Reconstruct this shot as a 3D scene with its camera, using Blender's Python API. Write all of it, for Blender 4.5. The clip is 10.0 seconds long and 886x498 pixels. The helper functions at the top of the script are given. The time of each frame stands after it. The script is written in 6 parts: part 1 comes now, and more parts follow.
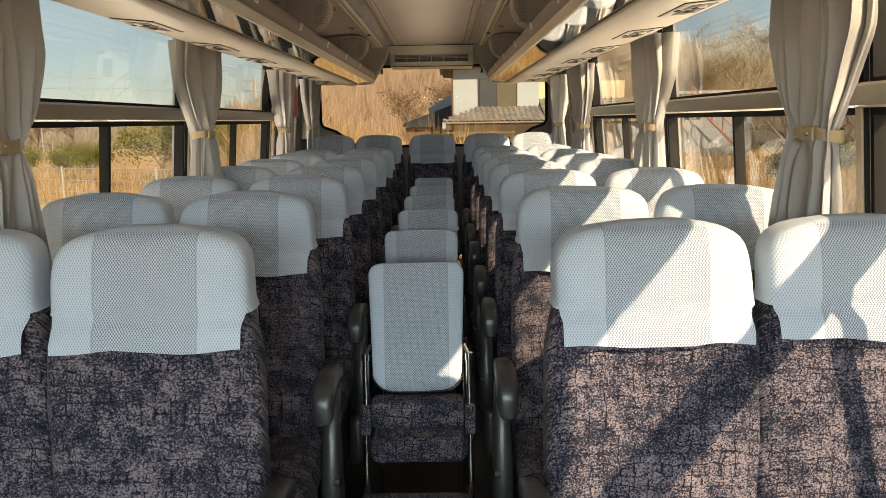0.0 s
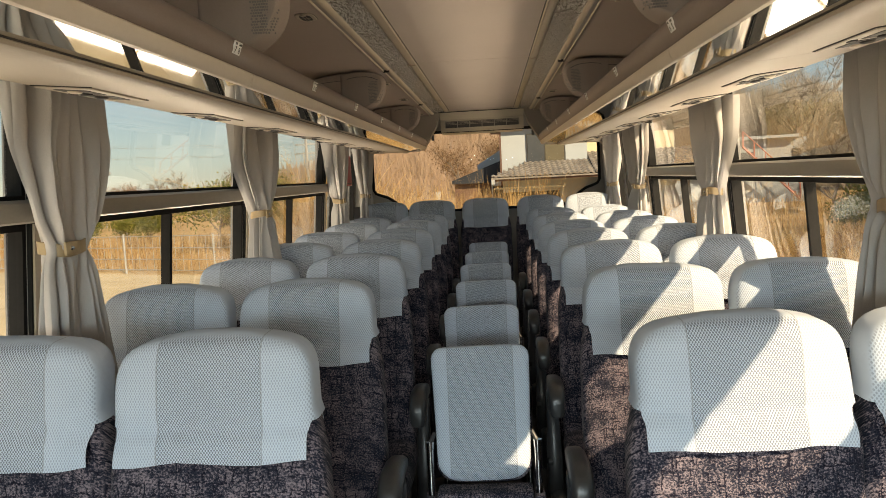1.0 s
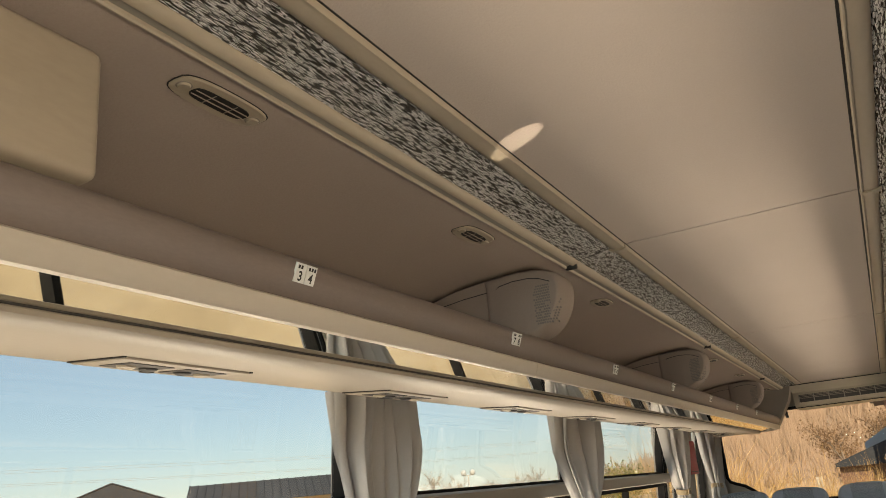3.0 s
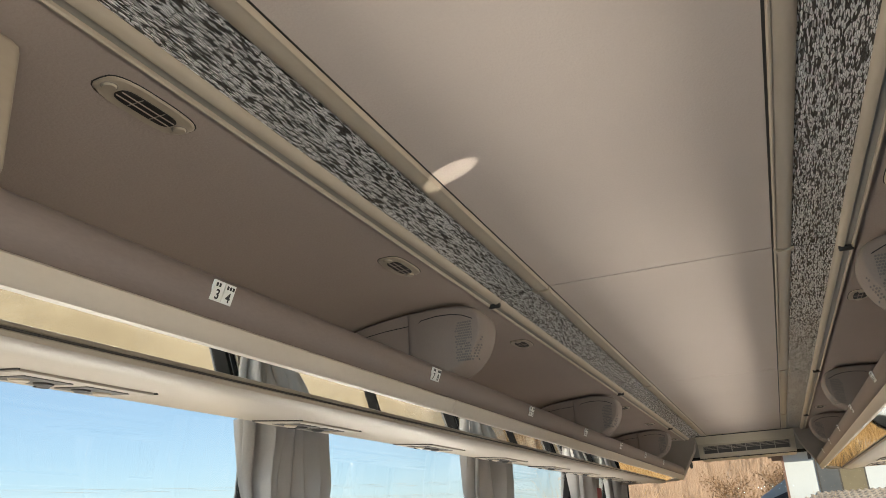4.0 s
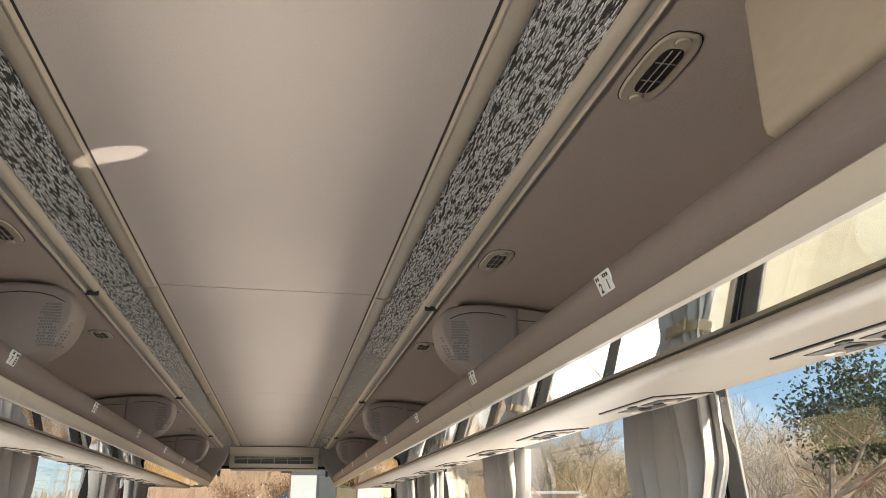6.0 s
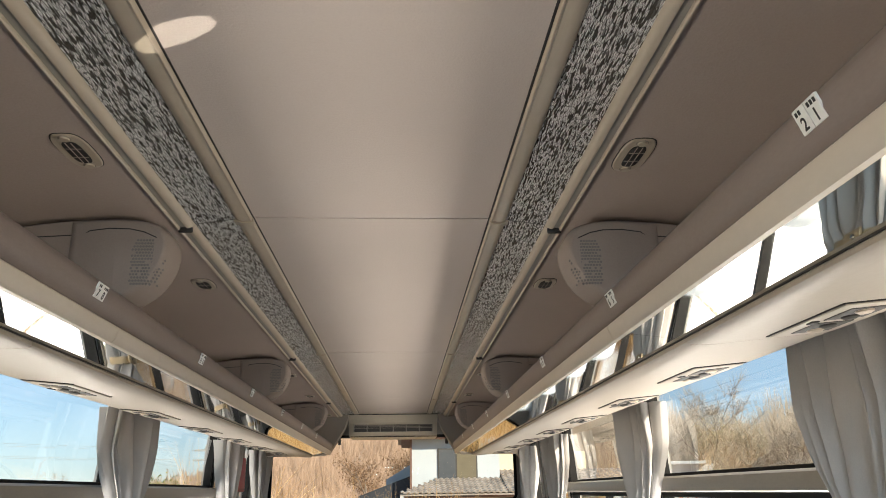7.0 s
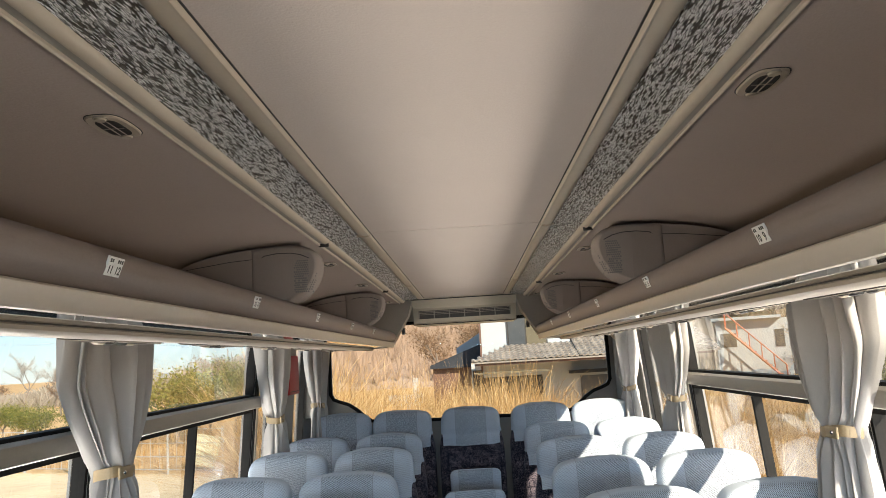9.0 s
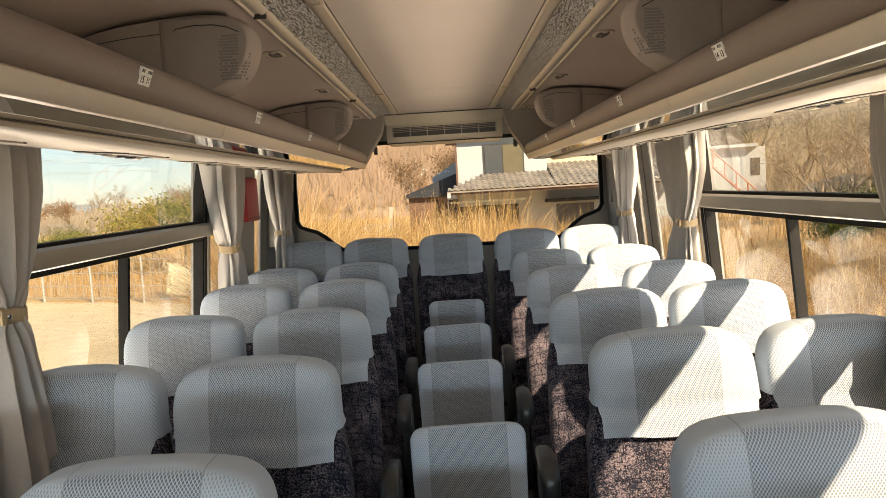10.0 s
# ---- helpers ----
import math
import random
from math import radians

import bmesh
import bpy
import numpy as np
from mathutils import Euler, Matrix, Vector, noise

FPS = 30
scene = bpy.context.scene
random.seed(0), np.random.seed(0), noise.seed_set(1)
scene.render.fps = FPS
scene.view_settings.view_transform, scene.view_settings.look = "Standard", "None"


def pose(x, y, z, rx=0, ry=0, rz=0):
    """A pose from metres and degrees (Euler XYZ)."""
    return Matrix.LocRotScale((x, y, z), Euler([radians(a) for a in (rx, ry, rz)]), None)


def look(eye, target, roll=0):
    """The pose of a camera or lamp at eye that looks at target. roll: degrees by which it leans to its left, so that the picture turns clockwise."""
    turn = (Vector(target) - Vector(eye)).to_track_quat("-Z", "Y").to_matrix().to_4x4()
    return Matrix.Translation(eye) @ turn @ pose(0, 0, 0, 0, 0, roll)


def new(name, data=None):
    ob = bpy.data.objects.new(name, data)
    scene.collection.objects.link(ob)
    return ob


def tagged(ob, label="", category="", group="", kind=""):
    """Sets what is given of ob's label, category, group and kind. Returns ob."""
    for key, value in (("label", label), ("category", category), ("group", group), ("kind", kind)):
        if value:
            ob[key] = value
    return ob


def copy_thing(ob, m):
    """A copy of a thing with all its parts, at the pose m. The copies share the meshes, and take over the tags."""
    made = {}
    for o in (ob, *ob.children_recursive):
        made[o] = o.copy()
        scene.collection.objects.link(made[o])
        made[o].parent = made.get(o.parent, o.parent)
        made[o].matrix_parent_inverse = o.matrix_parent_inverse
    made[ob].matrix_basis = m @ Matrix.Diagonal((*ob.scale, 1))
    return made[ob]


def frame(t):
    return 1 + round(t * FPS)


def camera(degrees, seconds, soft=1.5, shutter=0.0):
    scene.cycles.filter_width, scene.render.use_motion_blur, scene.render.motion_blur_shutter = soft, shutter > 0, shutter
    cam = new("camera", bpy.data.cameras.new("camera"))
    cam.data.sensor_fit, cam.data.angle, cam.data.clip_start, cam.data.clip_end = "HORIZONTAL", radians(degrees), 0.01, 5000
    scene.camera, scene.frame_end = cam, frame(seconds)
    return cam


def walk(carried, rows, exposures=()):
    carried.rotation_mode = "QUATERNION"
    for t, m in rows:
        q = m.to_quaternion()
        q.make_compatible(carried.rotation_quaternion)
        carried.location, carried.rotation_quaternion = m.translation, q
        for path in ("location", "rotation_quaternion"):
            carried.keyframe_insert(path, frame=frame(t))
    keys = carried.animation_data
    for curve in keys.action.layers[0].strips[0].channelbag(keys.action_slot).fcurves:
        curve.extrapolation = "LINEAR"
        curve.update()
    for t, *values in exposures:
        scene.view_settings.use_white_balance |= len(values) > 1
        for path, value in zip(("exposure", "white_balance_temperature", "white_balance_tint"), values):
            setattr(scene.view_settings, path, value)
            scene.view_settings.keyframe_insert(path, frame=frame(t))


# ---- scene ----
cam = camera(59.4, 10.0, soft=0.65)
PATH = [
    (0, (0.098, 0.287, 1.336), (0.089, 2.26, 1.01), -0.9),
    (0.5, (0.081, 0.328, 1.405), (0.035, 2.31, 1.143), -1.3),
    (1, (0.066, 0.354, 1.412), (-0.07, 2.341, 1.229), -3.0),
    (1.5, (0.098, 0.406, 1.427), (-0.26, 2.374, 1.4), -5.2),
    (2, (0.151, 0.466, 1.442), (-0.486, 2.35, 1.654), -6.4),
    (2.5, (0.177, 0.457, 1.414), (-0.665, 2.213, 1.867), -6.4),
    (2.7, (0.184, 0.448, 1.404), (-0.706, 2.159, 1.933), -6.1),
    (3.8, (0.188, 0.458, 1.392), (-0.613, 2.157, 2.08), -4.2),
    (4, (0.173, 0.464, 1.394), (-0.514, 2.215, 2.073), -3.6),
    (4.5, (0.102, 0.443, 1.409), (-0.176, 2.31, 2.07), -1.7),
    (5, (0.074, 0.41, 1.427), (0.267, 2.286, 2.092), 0.3),
    (5.2, (0.073, 0.4, 1.426), (0.41, 2.253, 2.099), 0.8),
    (6.3, (0.039, 0.393, 1.407), (0.414, 2.251, 2.045), -0.2),
    (6.5, (0.03, 0.432, 1.396), (0.323, 2.31, 2.02), -0.5),
    (7, (0.064, 0.647, 1.367), (0.17, 2.553, 1.963), -0.9),
    (7.5, (0.071, 0.879, 1.385), (0.049, 2.798, 1.948), -1.2),
    (8, (0.009, 1.149, 1.482), (-0.074, 3.08, 1.994), -1.8),
    (8.5, (-0.012, 1.372, 1.538), (-0.099, 3.323, 1.966), -2.6),
    (9, (0.025, 1.638, 1.553), (-0.03, 3.618, 1.829), -3.4),
    (9.5, (0.028, 1.925, 1.534), (0.012, 3.924, 1.6), -3.8),
    (10, (-0.007, 2.188, 1.51), (-0.026, 4.182, 1.349), -3.5),
]
EXPOSURES = [(0, 1.88, 8100, 11), (1.0, 1.84, 8150, 11.5), (1.5, 1.82, 7950, 11.5), (2.5, 1.95, 8050, 12), (4, 2.2, 6400, 9), (5, 2.3, 6400, 10), (6.5, 2.3, 6300, 10), (8, 2.35, 6300, 10), (9, 2.4, 6250, 10), (9.5, 2.43, 6450, 10), (10, 2.38, 7650, 12.5)]
walk(cam, [(t, look(eye, target, roll)) for t, eye, target, roll in PATH], EXPOSURES)

# ---- light ----
SUN_WAY = Vector((-1.0, 1.45, -1.12)).normalized()      # the way the sunlight travels
sun = new("sun", bpy.data.lights.new("sun", "SUN"))
sun.data.energy, sun.data.angle, sun.data.color = 2.15, radians(0.53), (1.0, 0.86, 0.66)
sun.rotation_euler = SUN_WAY.to_track_quat("-Z", "Y").to_euler()
world = bpy.data.worlds.new("world")
scene.world = world
world.use_nodes = True
wn = world.node_tree
sky = wn.nodes.new("ShaderNodeTexSky")
sky.sky_type, sky.sun_disc = "NISHITA", False
sky.sun_elevation = math.asin(-SUN_WAY.z)
sky.sun_rotation = math.atan2(-SUN_WAY.x, -SUN_WAY.y)
sky.air_density, sky.dust_density, sky.ozone_density = 1.0, 0.06, 3.2
haze = wn.nodes.new("ShaderNodeMixRGB")      # thin winter haze evens the sky out
haze.inputs[0].default_value = 0.5
haze.inputs[2].default_value = (3.5, 5.2, 6.8, 1)
wn.links.new(sky.outputs[0], haze.inputs[1])
wn.links.new(haze.outputs[0], wn.nodes["Background"].inputs[0])
wn.nodes["Background"].inputs[1].default_value = 0.033


def fill_lamp(place, way, width, height, watts, color):
    """An added area lamp, standing in for daylight that enters the coach."""
    la = new("daylight", bpy.data.lights.new("daylight", "AREA"))
    la.data.shape, la.data.size, la.data.size_y, la.data.energy, la.data.color = "RECTANGLE", width, height, watts, color
    back = -Vector(way).normalized()
    side = Vector((1, 0, 0)) if abs(way[0]) < 0.1 else Vector((0, 1, 0))
    side = (side - side.dot(back) * back).normalized()
    la.matrix_world = Matrix.Translation(place) @ Matrix((side, back.cross(side), back)).transposed().to_4x4()


fill_lamp((0, -4.2, 2.08), (0, 1, -0.12), 3.0, 0.66, 102.0, (0.60, 0.82, 1.0))      # added lamp for the sky ahead of the windscreen
# added fill in the front side windows, out of view
for s in (-1, 1):
    fill_lamp((s * 1.05, -0.40, 1.02), (-s, 0.30, 0.75), 1.5, 0.42, 3.2, (1.0, 0.93, 0.82))
for y, length, watts in ((1.37, 1.5, 6.5), (3.08, 1.5, 7.5), (4.79, 1.5, 8.5), (6.1, 1.0, 6.5)):
    for s in (-1, 1):       # added fill outside below the sills, for light thrown up from the pale lot
        if s < 0:
            fill_lamp((-1.79, y, 0.37), (0.52, 0, 0.85), length, 0.80, watts * 1.28, (1.0, 0.92, 0.825))
        elif y == 3.08:
            fill_lamp((1.56, y, 0.48), (-0.30, 0, 0.95), length, 0.36, watts * 1.9, (1.0, 0.92, 0.825))
        else:
            fill_lamp((1.88, y, 0.47), (-0.55, 0, 0.83), length, 0.90, watts * 1.12, (1.0, 0.92, 0.825))
# added spot lamp for a blade of reflected sunlight; nothing polished stands there
glint = new("sun_glint", bpy.data.lights.new("sun_glint", "SPOT"))
glint.data.energy, glint.data.color, glint.data.spot_size, glint.data.spot_blend, glint.data.shadow_soft_size = 20.0, (1.0, 0.93, 0.80), radians(4.9), 0.05, 0.002
back = (Vector((-0.02, 1.22, 0.45)) - Vector((-0.228, 1.534, 1.934))).normalized()
side = (Vector((0.86, -0.5, 0.0)) - back * back.dot(Vector((0.86, -0.5, 0.0)))).normalized()
glint.matrix_world = Matrix.Translation((-0.02, 1.22, 0.45)) @ Matrix((side, back.cross(side), back)).transposed().to_4x4() @ Matrix.Diagonal((1.0, 0.36, 1.0, 1.0))


# ---- materials ----
def nodes_of(name):
    m = bpy.data.materials.new(name)
    m.use_nodes = True
    return m, m.node_tree, m.node_tree.nodes["Principled BSDF"]


def add(nt, kind, **vals):
    n = nt.nodes.new("ShaderNode" + kind)
    for k, v in vals.items():
        if k in n.inputs.keys():
            n.inputs[k].default_value = v
    return n


def coords(nt, scale=(1, 1, 1), space="Object"):
    tc = add(nt, "TexCoord")
    mp = add(nt, "Mapping")
    mp.inputs["Scale"].default_value = scale
    nt.links.new(tc.outputs[space], mp.inputs[0])
    return mp.outputs[0]


def ramp(nt, fac, stops):
    r = add(nt, "ValToRGB")
    e = r.color_ramp.elements
    while len(e) < len(stops):
        e.new(0.5)
    for el, (p, c) in zip(e, stops):
        el.position, el.color = p, (*c, 1)
    nt.links.new(fac, r.inputs[0])
    return r.outputs[0]


def mixed(nt, fac, a, b, mode="MIX"):
    m = add(nt, "Mix")
    m.data_type, m.blend_type = "RGBA", mode
    for sock, v in ((m.inputs[0], fac), (m.inputs[6], a), (m.inputs[7], b)):
        if isinstance(v, bpy.types.NodeSocket):
            nt.links.new(v, sock)
        elif isinstance(v, (tuple, list)):
            sock.default_value = (*v, 1)
        else:
            sock.default_value = v
    return m.outputs[2]


def calc(nt, op, a, b=0.0, c=0.0):
    m = add(nt, "Math")
    m.operation = op
    for sock, v in zip(m.inputs, (a, b, c)):
        if isinstance(v, bpy.types.NodeSocket):
            nt.links.new(v, sock)
        else:
            sock.default_value = v
    return m.outputs[0]


def bump(nt, bsdf, height, strength=0.3, distance=0.002):
    b = add(nt, "Bump", Strength=strength, Distance=distance)
    nt.links.new(height, b.inputs["Height"])
    nt.links.new(b.outputs[0], bsdf.inputs["Normal"])


def surface(name, dark, light, rough=0.5, coarse=3.0, fine=60.0, stretch=(1, 1, 1), relief=0.15, metal=0.0, gloss=0.5,
            depth=0.002, random_tint=0.0):
    """Two scales of variation between two colours, with a fine relief."""
    m, nt, b = nodes_of(name)
    co = coords(nt, stretch)
    n1 = add(nt, "TexNoise", Scale=coarse, Detail=5.0, Roughness=0.6)
    n2 = add(nt, "TexNoise", Scale=fine, Detail=3.0, Roughness=0.6)
    for n in (n1, n2):
        nt.links.new(co, n.inputs["Vector"])
    f = calc(nt, "ADD", calc(nt, "MULTIPLY", n1.outputs[0], 0.65), calc(nt, "MULTIPLY", n2.outputs[0], 0.35))
    if random_tint:
        oi = add(nt, "ObjectInfo")
        f = calc(nt, "ADD", f, calc(nt, "MULTIPLY", calc(nt, "SUBTRACT", oi.outputs["Random"], 0.5), random_tint))
    nt.links.new(ramp(nt, f, ((0.3, dark), (0.7, light))), b.inputs["Base Color"])
    r = add(nt, "MapRange")
    r.inputs["To Min"].default_value, r.inputs["To Max"].default_value = max(rough - 0.08, 0.02), min(rough + 0.08, 1)
    nt.links.new(n1.outputs[0], r.inputs[0])
    nt.links.new(r.outputs[0], b.inputs["Roughness"])
    b.inputs["Metallic"].default_value = metal
    b.inputs["Specular IOR Level"].default_value = gloss
    if relief:
        bump(nt, b, n2.outputs[0], relief, depth)
    return m


def fabric_material():
    """Blue-grey moquette: speckled blocks parted by thin ragged navy strokes, upright and level."""
    m, nt, b = nodes_of("seat_fabric")
    co = coords(nt)
    sep = add(nt, "SeparateXYZ")
    nt.links.new(co, sep.inputs[0])
    flat = add(nt, "CombineXYZ")
    nt.links.new(sep.outputs[0], flat.inputs[0])
    nt.links.new(calc(nt, "ADD", sep.outputs[2], calc(nt, "MULTIPLY", sep.outputs[1], 0.9)), flat.inputs[1])
    oi = add(nt, "ObjectInfo")
    nt.links.new(calc(nt, "MULTIPLY", oi.outputs["Random"], 3.0), flat.inputs[2])
    fine = add(nt, "TexNoise", Scale=260.0, Detail=2.0, Roughness=0.7)
    soft = add(nt, "TexNoise", Scale=26.0, Detail=2.0)
    patch = add(nt, "TexNoise", Scale=17.0, Detail=3.0, Roughness=0.65)
    for n in (fine, soft, patch):
        nt.links.new(flat.outputs[0], n.inputs["Vector"])
    shake = add(nt, "VectorMath")
    shake.operation = "MULTIPLY_ADD"
    nt.links.new(soft.outputs[1], shake.inputs[0])
    shake.inputs[1].default_value = (0.022, 0.022, 0)
    nt.links.new(flat.outputs[0], shake.inputs[2])
    grit = add(nt, "VectorMath")
    grit.operation = "MULTIPLY_ADD"
    nt.links.new(fine.outputs[1], grit.inputs[0])
    grit.inputs[1].default_value = (0.009, 0.009, 0)
    nt.links.new(shake.outputs[0], grit.inputs[2])
    turned = add(nt, "Mapping")
    turned.inputs["Rotation"].default_value = (0, 0, math.pi / 2)
    turned.inputs["Location"].default_value = (0.31, 0.17, 0)
    nt.links.new(grit.outputs[0], turned.inputs[0])
    lines = None
    for way, width, row, gate in ((grit.outputs[0], 0.040, 0.024, 0.46), (turned.outputs[0], 0.048, 0.028, 0.47)):
        br = add(nt, "TexBrick", Scale=1.0)
        br.offset, br.squash, br.squash_frequency = 0.37, 0.7, 3
        br.inputs["Mortar Size"].default_value = 0.0015
        br.inputs["Mortar Smooth"].default_value = 0.3
        br.inputs["Brick Width"].default_value = width
        br.inputs["Row Height"].default_value = row
        nt.links.new(way, br.inputs["Vector"])
        brk = add(nt, "TexNoise", Scale=34.0, Detail=2.0, Roughness=0.6)
        nt.links.new(way, brk.inputs["Vector"])
        g = calc(nt, "MULTIPLY", br.outputs["Fac"], ramp(nt, brk.outputs[0], ((gate, (0, 0, 0)), (gate + 0.06, (1, 1, 1)))))
        lines = g if lines is None else calc(nt, "MAXIMUM", lines, g)
    f = calc(nt, "ADD", calc(nt, "MULTIPLY", fine.outputs[0], 0.64), calc(nt, "MULTIPLY", patch.outputs[0], 0.36))
    ground = ramp(nt, f, ((0.36, (0.008, 0.009, 0.018)), (0.47, (0.022, 0.024, 0.038)), (0.60, (0.215, 0.176, 0.196))))
    speck = ramp(nt, fine.outputs[0], ((0.40, (0.005, 0.005, 0.011)), (0.65, (0.020, 0.018, 0.030))))
    nt.links.new(mixed(nt, lines, ground, speck), b.inputs["Base Color"])
    b.inputs["Roughness"].default_value = 0.95
    b.inputs["Specular IOR Level"].default_value = 0.15
    b.inputs["Sheen Weight"].default_value = 0.04
    bump(nt, b, fine.outputs[0], 0.35, 0.003)
    return m


def lace_material():
    """White knitted net: an open lattice down the middle, a close knit at the sides, seam lines between."""
    m, nt, b = nodes_of("sky_tinted_net")
    tc = add(nt, "TexCoord")
    sep = add(nt, "SeparateXYZ")
    nt.links.new(tc.outputs["Object"], sep.inputs[0])
    ax = calc(nt, "ABSOLUTE", sep.outputs[0])

    def lattice(sx, sz):
        u = calc(nt, "MULTIPLY", sep.outputs[0], sx)
        v = calc(nt, "MULTIPLY", sep.outputs[2], sz)
        p = calc(nt, "ABSOLUTE", calc(nt, "SINE", calc(nt, "ADD", u, v)))
        q = calc(nt, "ABSOLUTE", calc(nt, "SINE", calc(nt, "SUBTRACT", u, v)))
        return calc(nt, "MULTIPLY", p, q)
    mid = lattice(580.0, 420.0)
    side = lattice(600.0, 330.0)
    inside = calc(nt, "LESS_THAN", ax, 0.098)
    hole_m = ramp(nt, mid, ((0.20, (0, 0, 0)), (0.48, (1, 1, 1))))
    hole_s = ramp(nt, side, ((0.30, (0, 0, 0)), (0.7, (0.55, 0.55, 0.55))))
    hole = mixed(nt, inside, hole_s, hole_m)
    geo = add(nt, "NewGeometry")
    nsep = add(nt, "SeparateXYZ")
    nt.links.new(geo.outputs["Normal"], nsep.inputs[0])
    facing = ramp(nt, calc(nt, "ABSOLUTE", nsep.outputs[1]), ((0.25, (0, 0, 0)), (0.5, (1, 1, 1))))
    hole = mixed(nt, facing, (0.16, 0.16, 0.16), hole)
    seam = calc(nt, "LESS_THAN", calc(nt, "ABSOLUTE", calc(nt, "SUBTRACT", ax, 0.098)), 0.0014)
    tone = add(nt, "TexNoise", Scale=9.0, Detail=4.0)
    nt.links.new(tc.outputs["Object"], tone.inputs["Vector"])
    # the net is white; the sky's blue cast in shade is put into its colour
    white = ramp(nt, tone.outputs[0], ((0.3, (0.475, 0.55, 0.64)), (0.7, (0.525, 0.60, 0.69))))
    col = mixed(nt, hole, white, (0.185, 0.205, 0.24))
    col = mixed(nt, calc(nt, "MULTIPLY", seam, 0.5), col, (0.25, 0.26, 0.28))
    nt.links.new(col, b.inputs["Base Color"])
    b.inputs["Roughness"].default_value = 0.9
    b.inputs["Specular IOR Level"].default_value = 0.2
    wr = add(nt, "TexNoise", Scale=14.0, Detail=3.0)
    mp = add(nt, "Mapping")
    mp.inputs["Scale"].default_value = (0.6, 1, 1.5)
    nt.links.new(tc.outputs["Object"], mp.inputs[0])
    nt.links.new(mp.outputs[0], wr.inputs["Vector"])
    h = calc(nt, "ADD", calc(nt, "MULTIPLY", wr.outputs[0], 5.0), calc(nt, "MULTIPLY", hole, -0.4))
    bump(nt, b, h, 0.35, 0.003)
    return m


def glint_painted_silver():
    """Silver sheet under embossed clear plastic: small long facets, their glints and dark sides put into the colour."""
    m, nt, b = nodes_of("glint_painted_silver")
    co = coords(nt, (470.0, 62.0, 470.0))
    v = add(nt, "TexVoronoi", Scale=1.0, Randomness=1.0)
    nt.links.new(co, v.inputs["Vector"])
    # white highlights and near-black gaps are painted facet by facet, not reflected
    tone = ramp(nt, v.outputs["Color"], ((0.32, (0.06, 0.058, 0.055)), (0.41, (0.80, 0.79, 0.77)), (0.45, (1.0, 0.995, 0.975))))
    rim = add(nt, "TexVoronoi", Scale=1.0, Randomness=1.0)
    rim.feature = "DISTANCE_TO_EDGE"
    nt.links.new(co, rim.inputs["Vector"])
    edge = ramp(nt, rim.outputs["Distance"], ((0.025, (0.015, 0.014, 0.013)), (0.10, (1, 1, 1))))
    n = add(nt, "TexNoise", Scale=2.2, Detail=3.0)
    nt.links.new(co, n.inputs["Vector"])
    glint_break = ramp(nt, n.outputs[0], ((0.34, (0.20, 0.20, 0.19)), (0.43, (1, 1, 1))))
    nt.links.new(mixed(nt, 1.0, mixed(nt, 1.0, tone, edge, "MULTIPLY"), glint_break, "MULTIPLY"), b.inputs["Base Color"])
    b.inputs["Metallic"].default_value = 0.0
    b.inputs["Specular IOR Level"].default_value = 0.8
    b.inputs["Roughness"].default_value = 0.22
    h = calc(nt, "ADD", calc(nt, "MULTIPLY", v.outputs["Distance"], -0.8), n.outputs[0])
    bump(nt, b, h, 1.0, 0.006)
    return m


def glass_material(name, tint=(0.97, 0.98, 0.98), reflect=1.0):
    m, nt, b = nodes_of(name)
    tr = add(nt, "BsdfTransparent")
    tr.inputs[0].default_value = (*tint, 1)
    gl = add(nt, "BsdfGlossy")
    gl.inputs["Roughness"].default_value = 0.015
    gl.inputs["Color"].default_value = (1, 1, 1, 1)
    fr = add(nt, "Fresnel", IOR=1.52)
    mx = add(nt, "MixShader")
    nt.links.new(calc(nt, "MULTIPLY", fr.outputs[0], reflect), mx.inputs[0])
    nt.links.new(tr.outputs[0], mx.inputs[1])
    nt.links.new(gl.outputs[0], mx.inputs[2])
    nt.links.new(mx.outputs[0], nt.nodes["Material Output"].inputs[0])
    return m


FABRIC = fabric_material()
LACE = lace_material()
SILVER = glint_painted_silver()
GLASS = glass_material("window_glass", (0.83, 0.845, 0.83), 1.3)
REAR_GLASS = glass_material("rear_glass", (0.83, 0.845, 0.83), 0.03)
LINER = surface("ceiling_liner", (0.462, 0.395, 0.348), (0.513, 0.442, 0.39), 0.75, 1.5, 220.0, (1, 1, 1), 0.35, gloss=0.25)
LINING = surface("rack_lining_cloth", (0.40, 0.328, 0.281), (0.462, 0.383, 0.332), 0.8, 1.5, 220.0, (1, 1, 1), 0.35, gloss=0.2)
TUBE = surface("rack_tube_vinyl", (0.200, 0.160, 0.142), (0.245, 0.200, 0.178), 0.45, 4.0, 300.0, (1, 0.3, 1), 0.12, gloss=0.35)
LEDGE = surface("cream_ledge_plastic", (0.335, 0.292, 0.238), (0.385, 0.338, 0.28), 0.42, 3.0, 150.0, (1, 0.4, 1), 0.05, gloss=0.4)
CREAM = surface("cream_plastic", (0.54, 0.475, 0.39), (0.60, 0.53, 0.44), 0.38, 3.0, 150.0, (1, 0.4, 1), 0.05, gloss=0.5)
MOLD = surface("tan_moulding", (0.39, 0.325, 0.245), (0.46, 0.39, 0.30), 0.42, 4.0, 120.0, (1, 0.3, 1), 0.04, gloss=0.5)
SPEAKER = surface("grey_speaker_felt", (0.265, 0.218, 0.190), (0.318, 0.264, 0.232), 0.8, 6.0, 300.0, (1, 1, 1), 0.2, gloss=0.2)
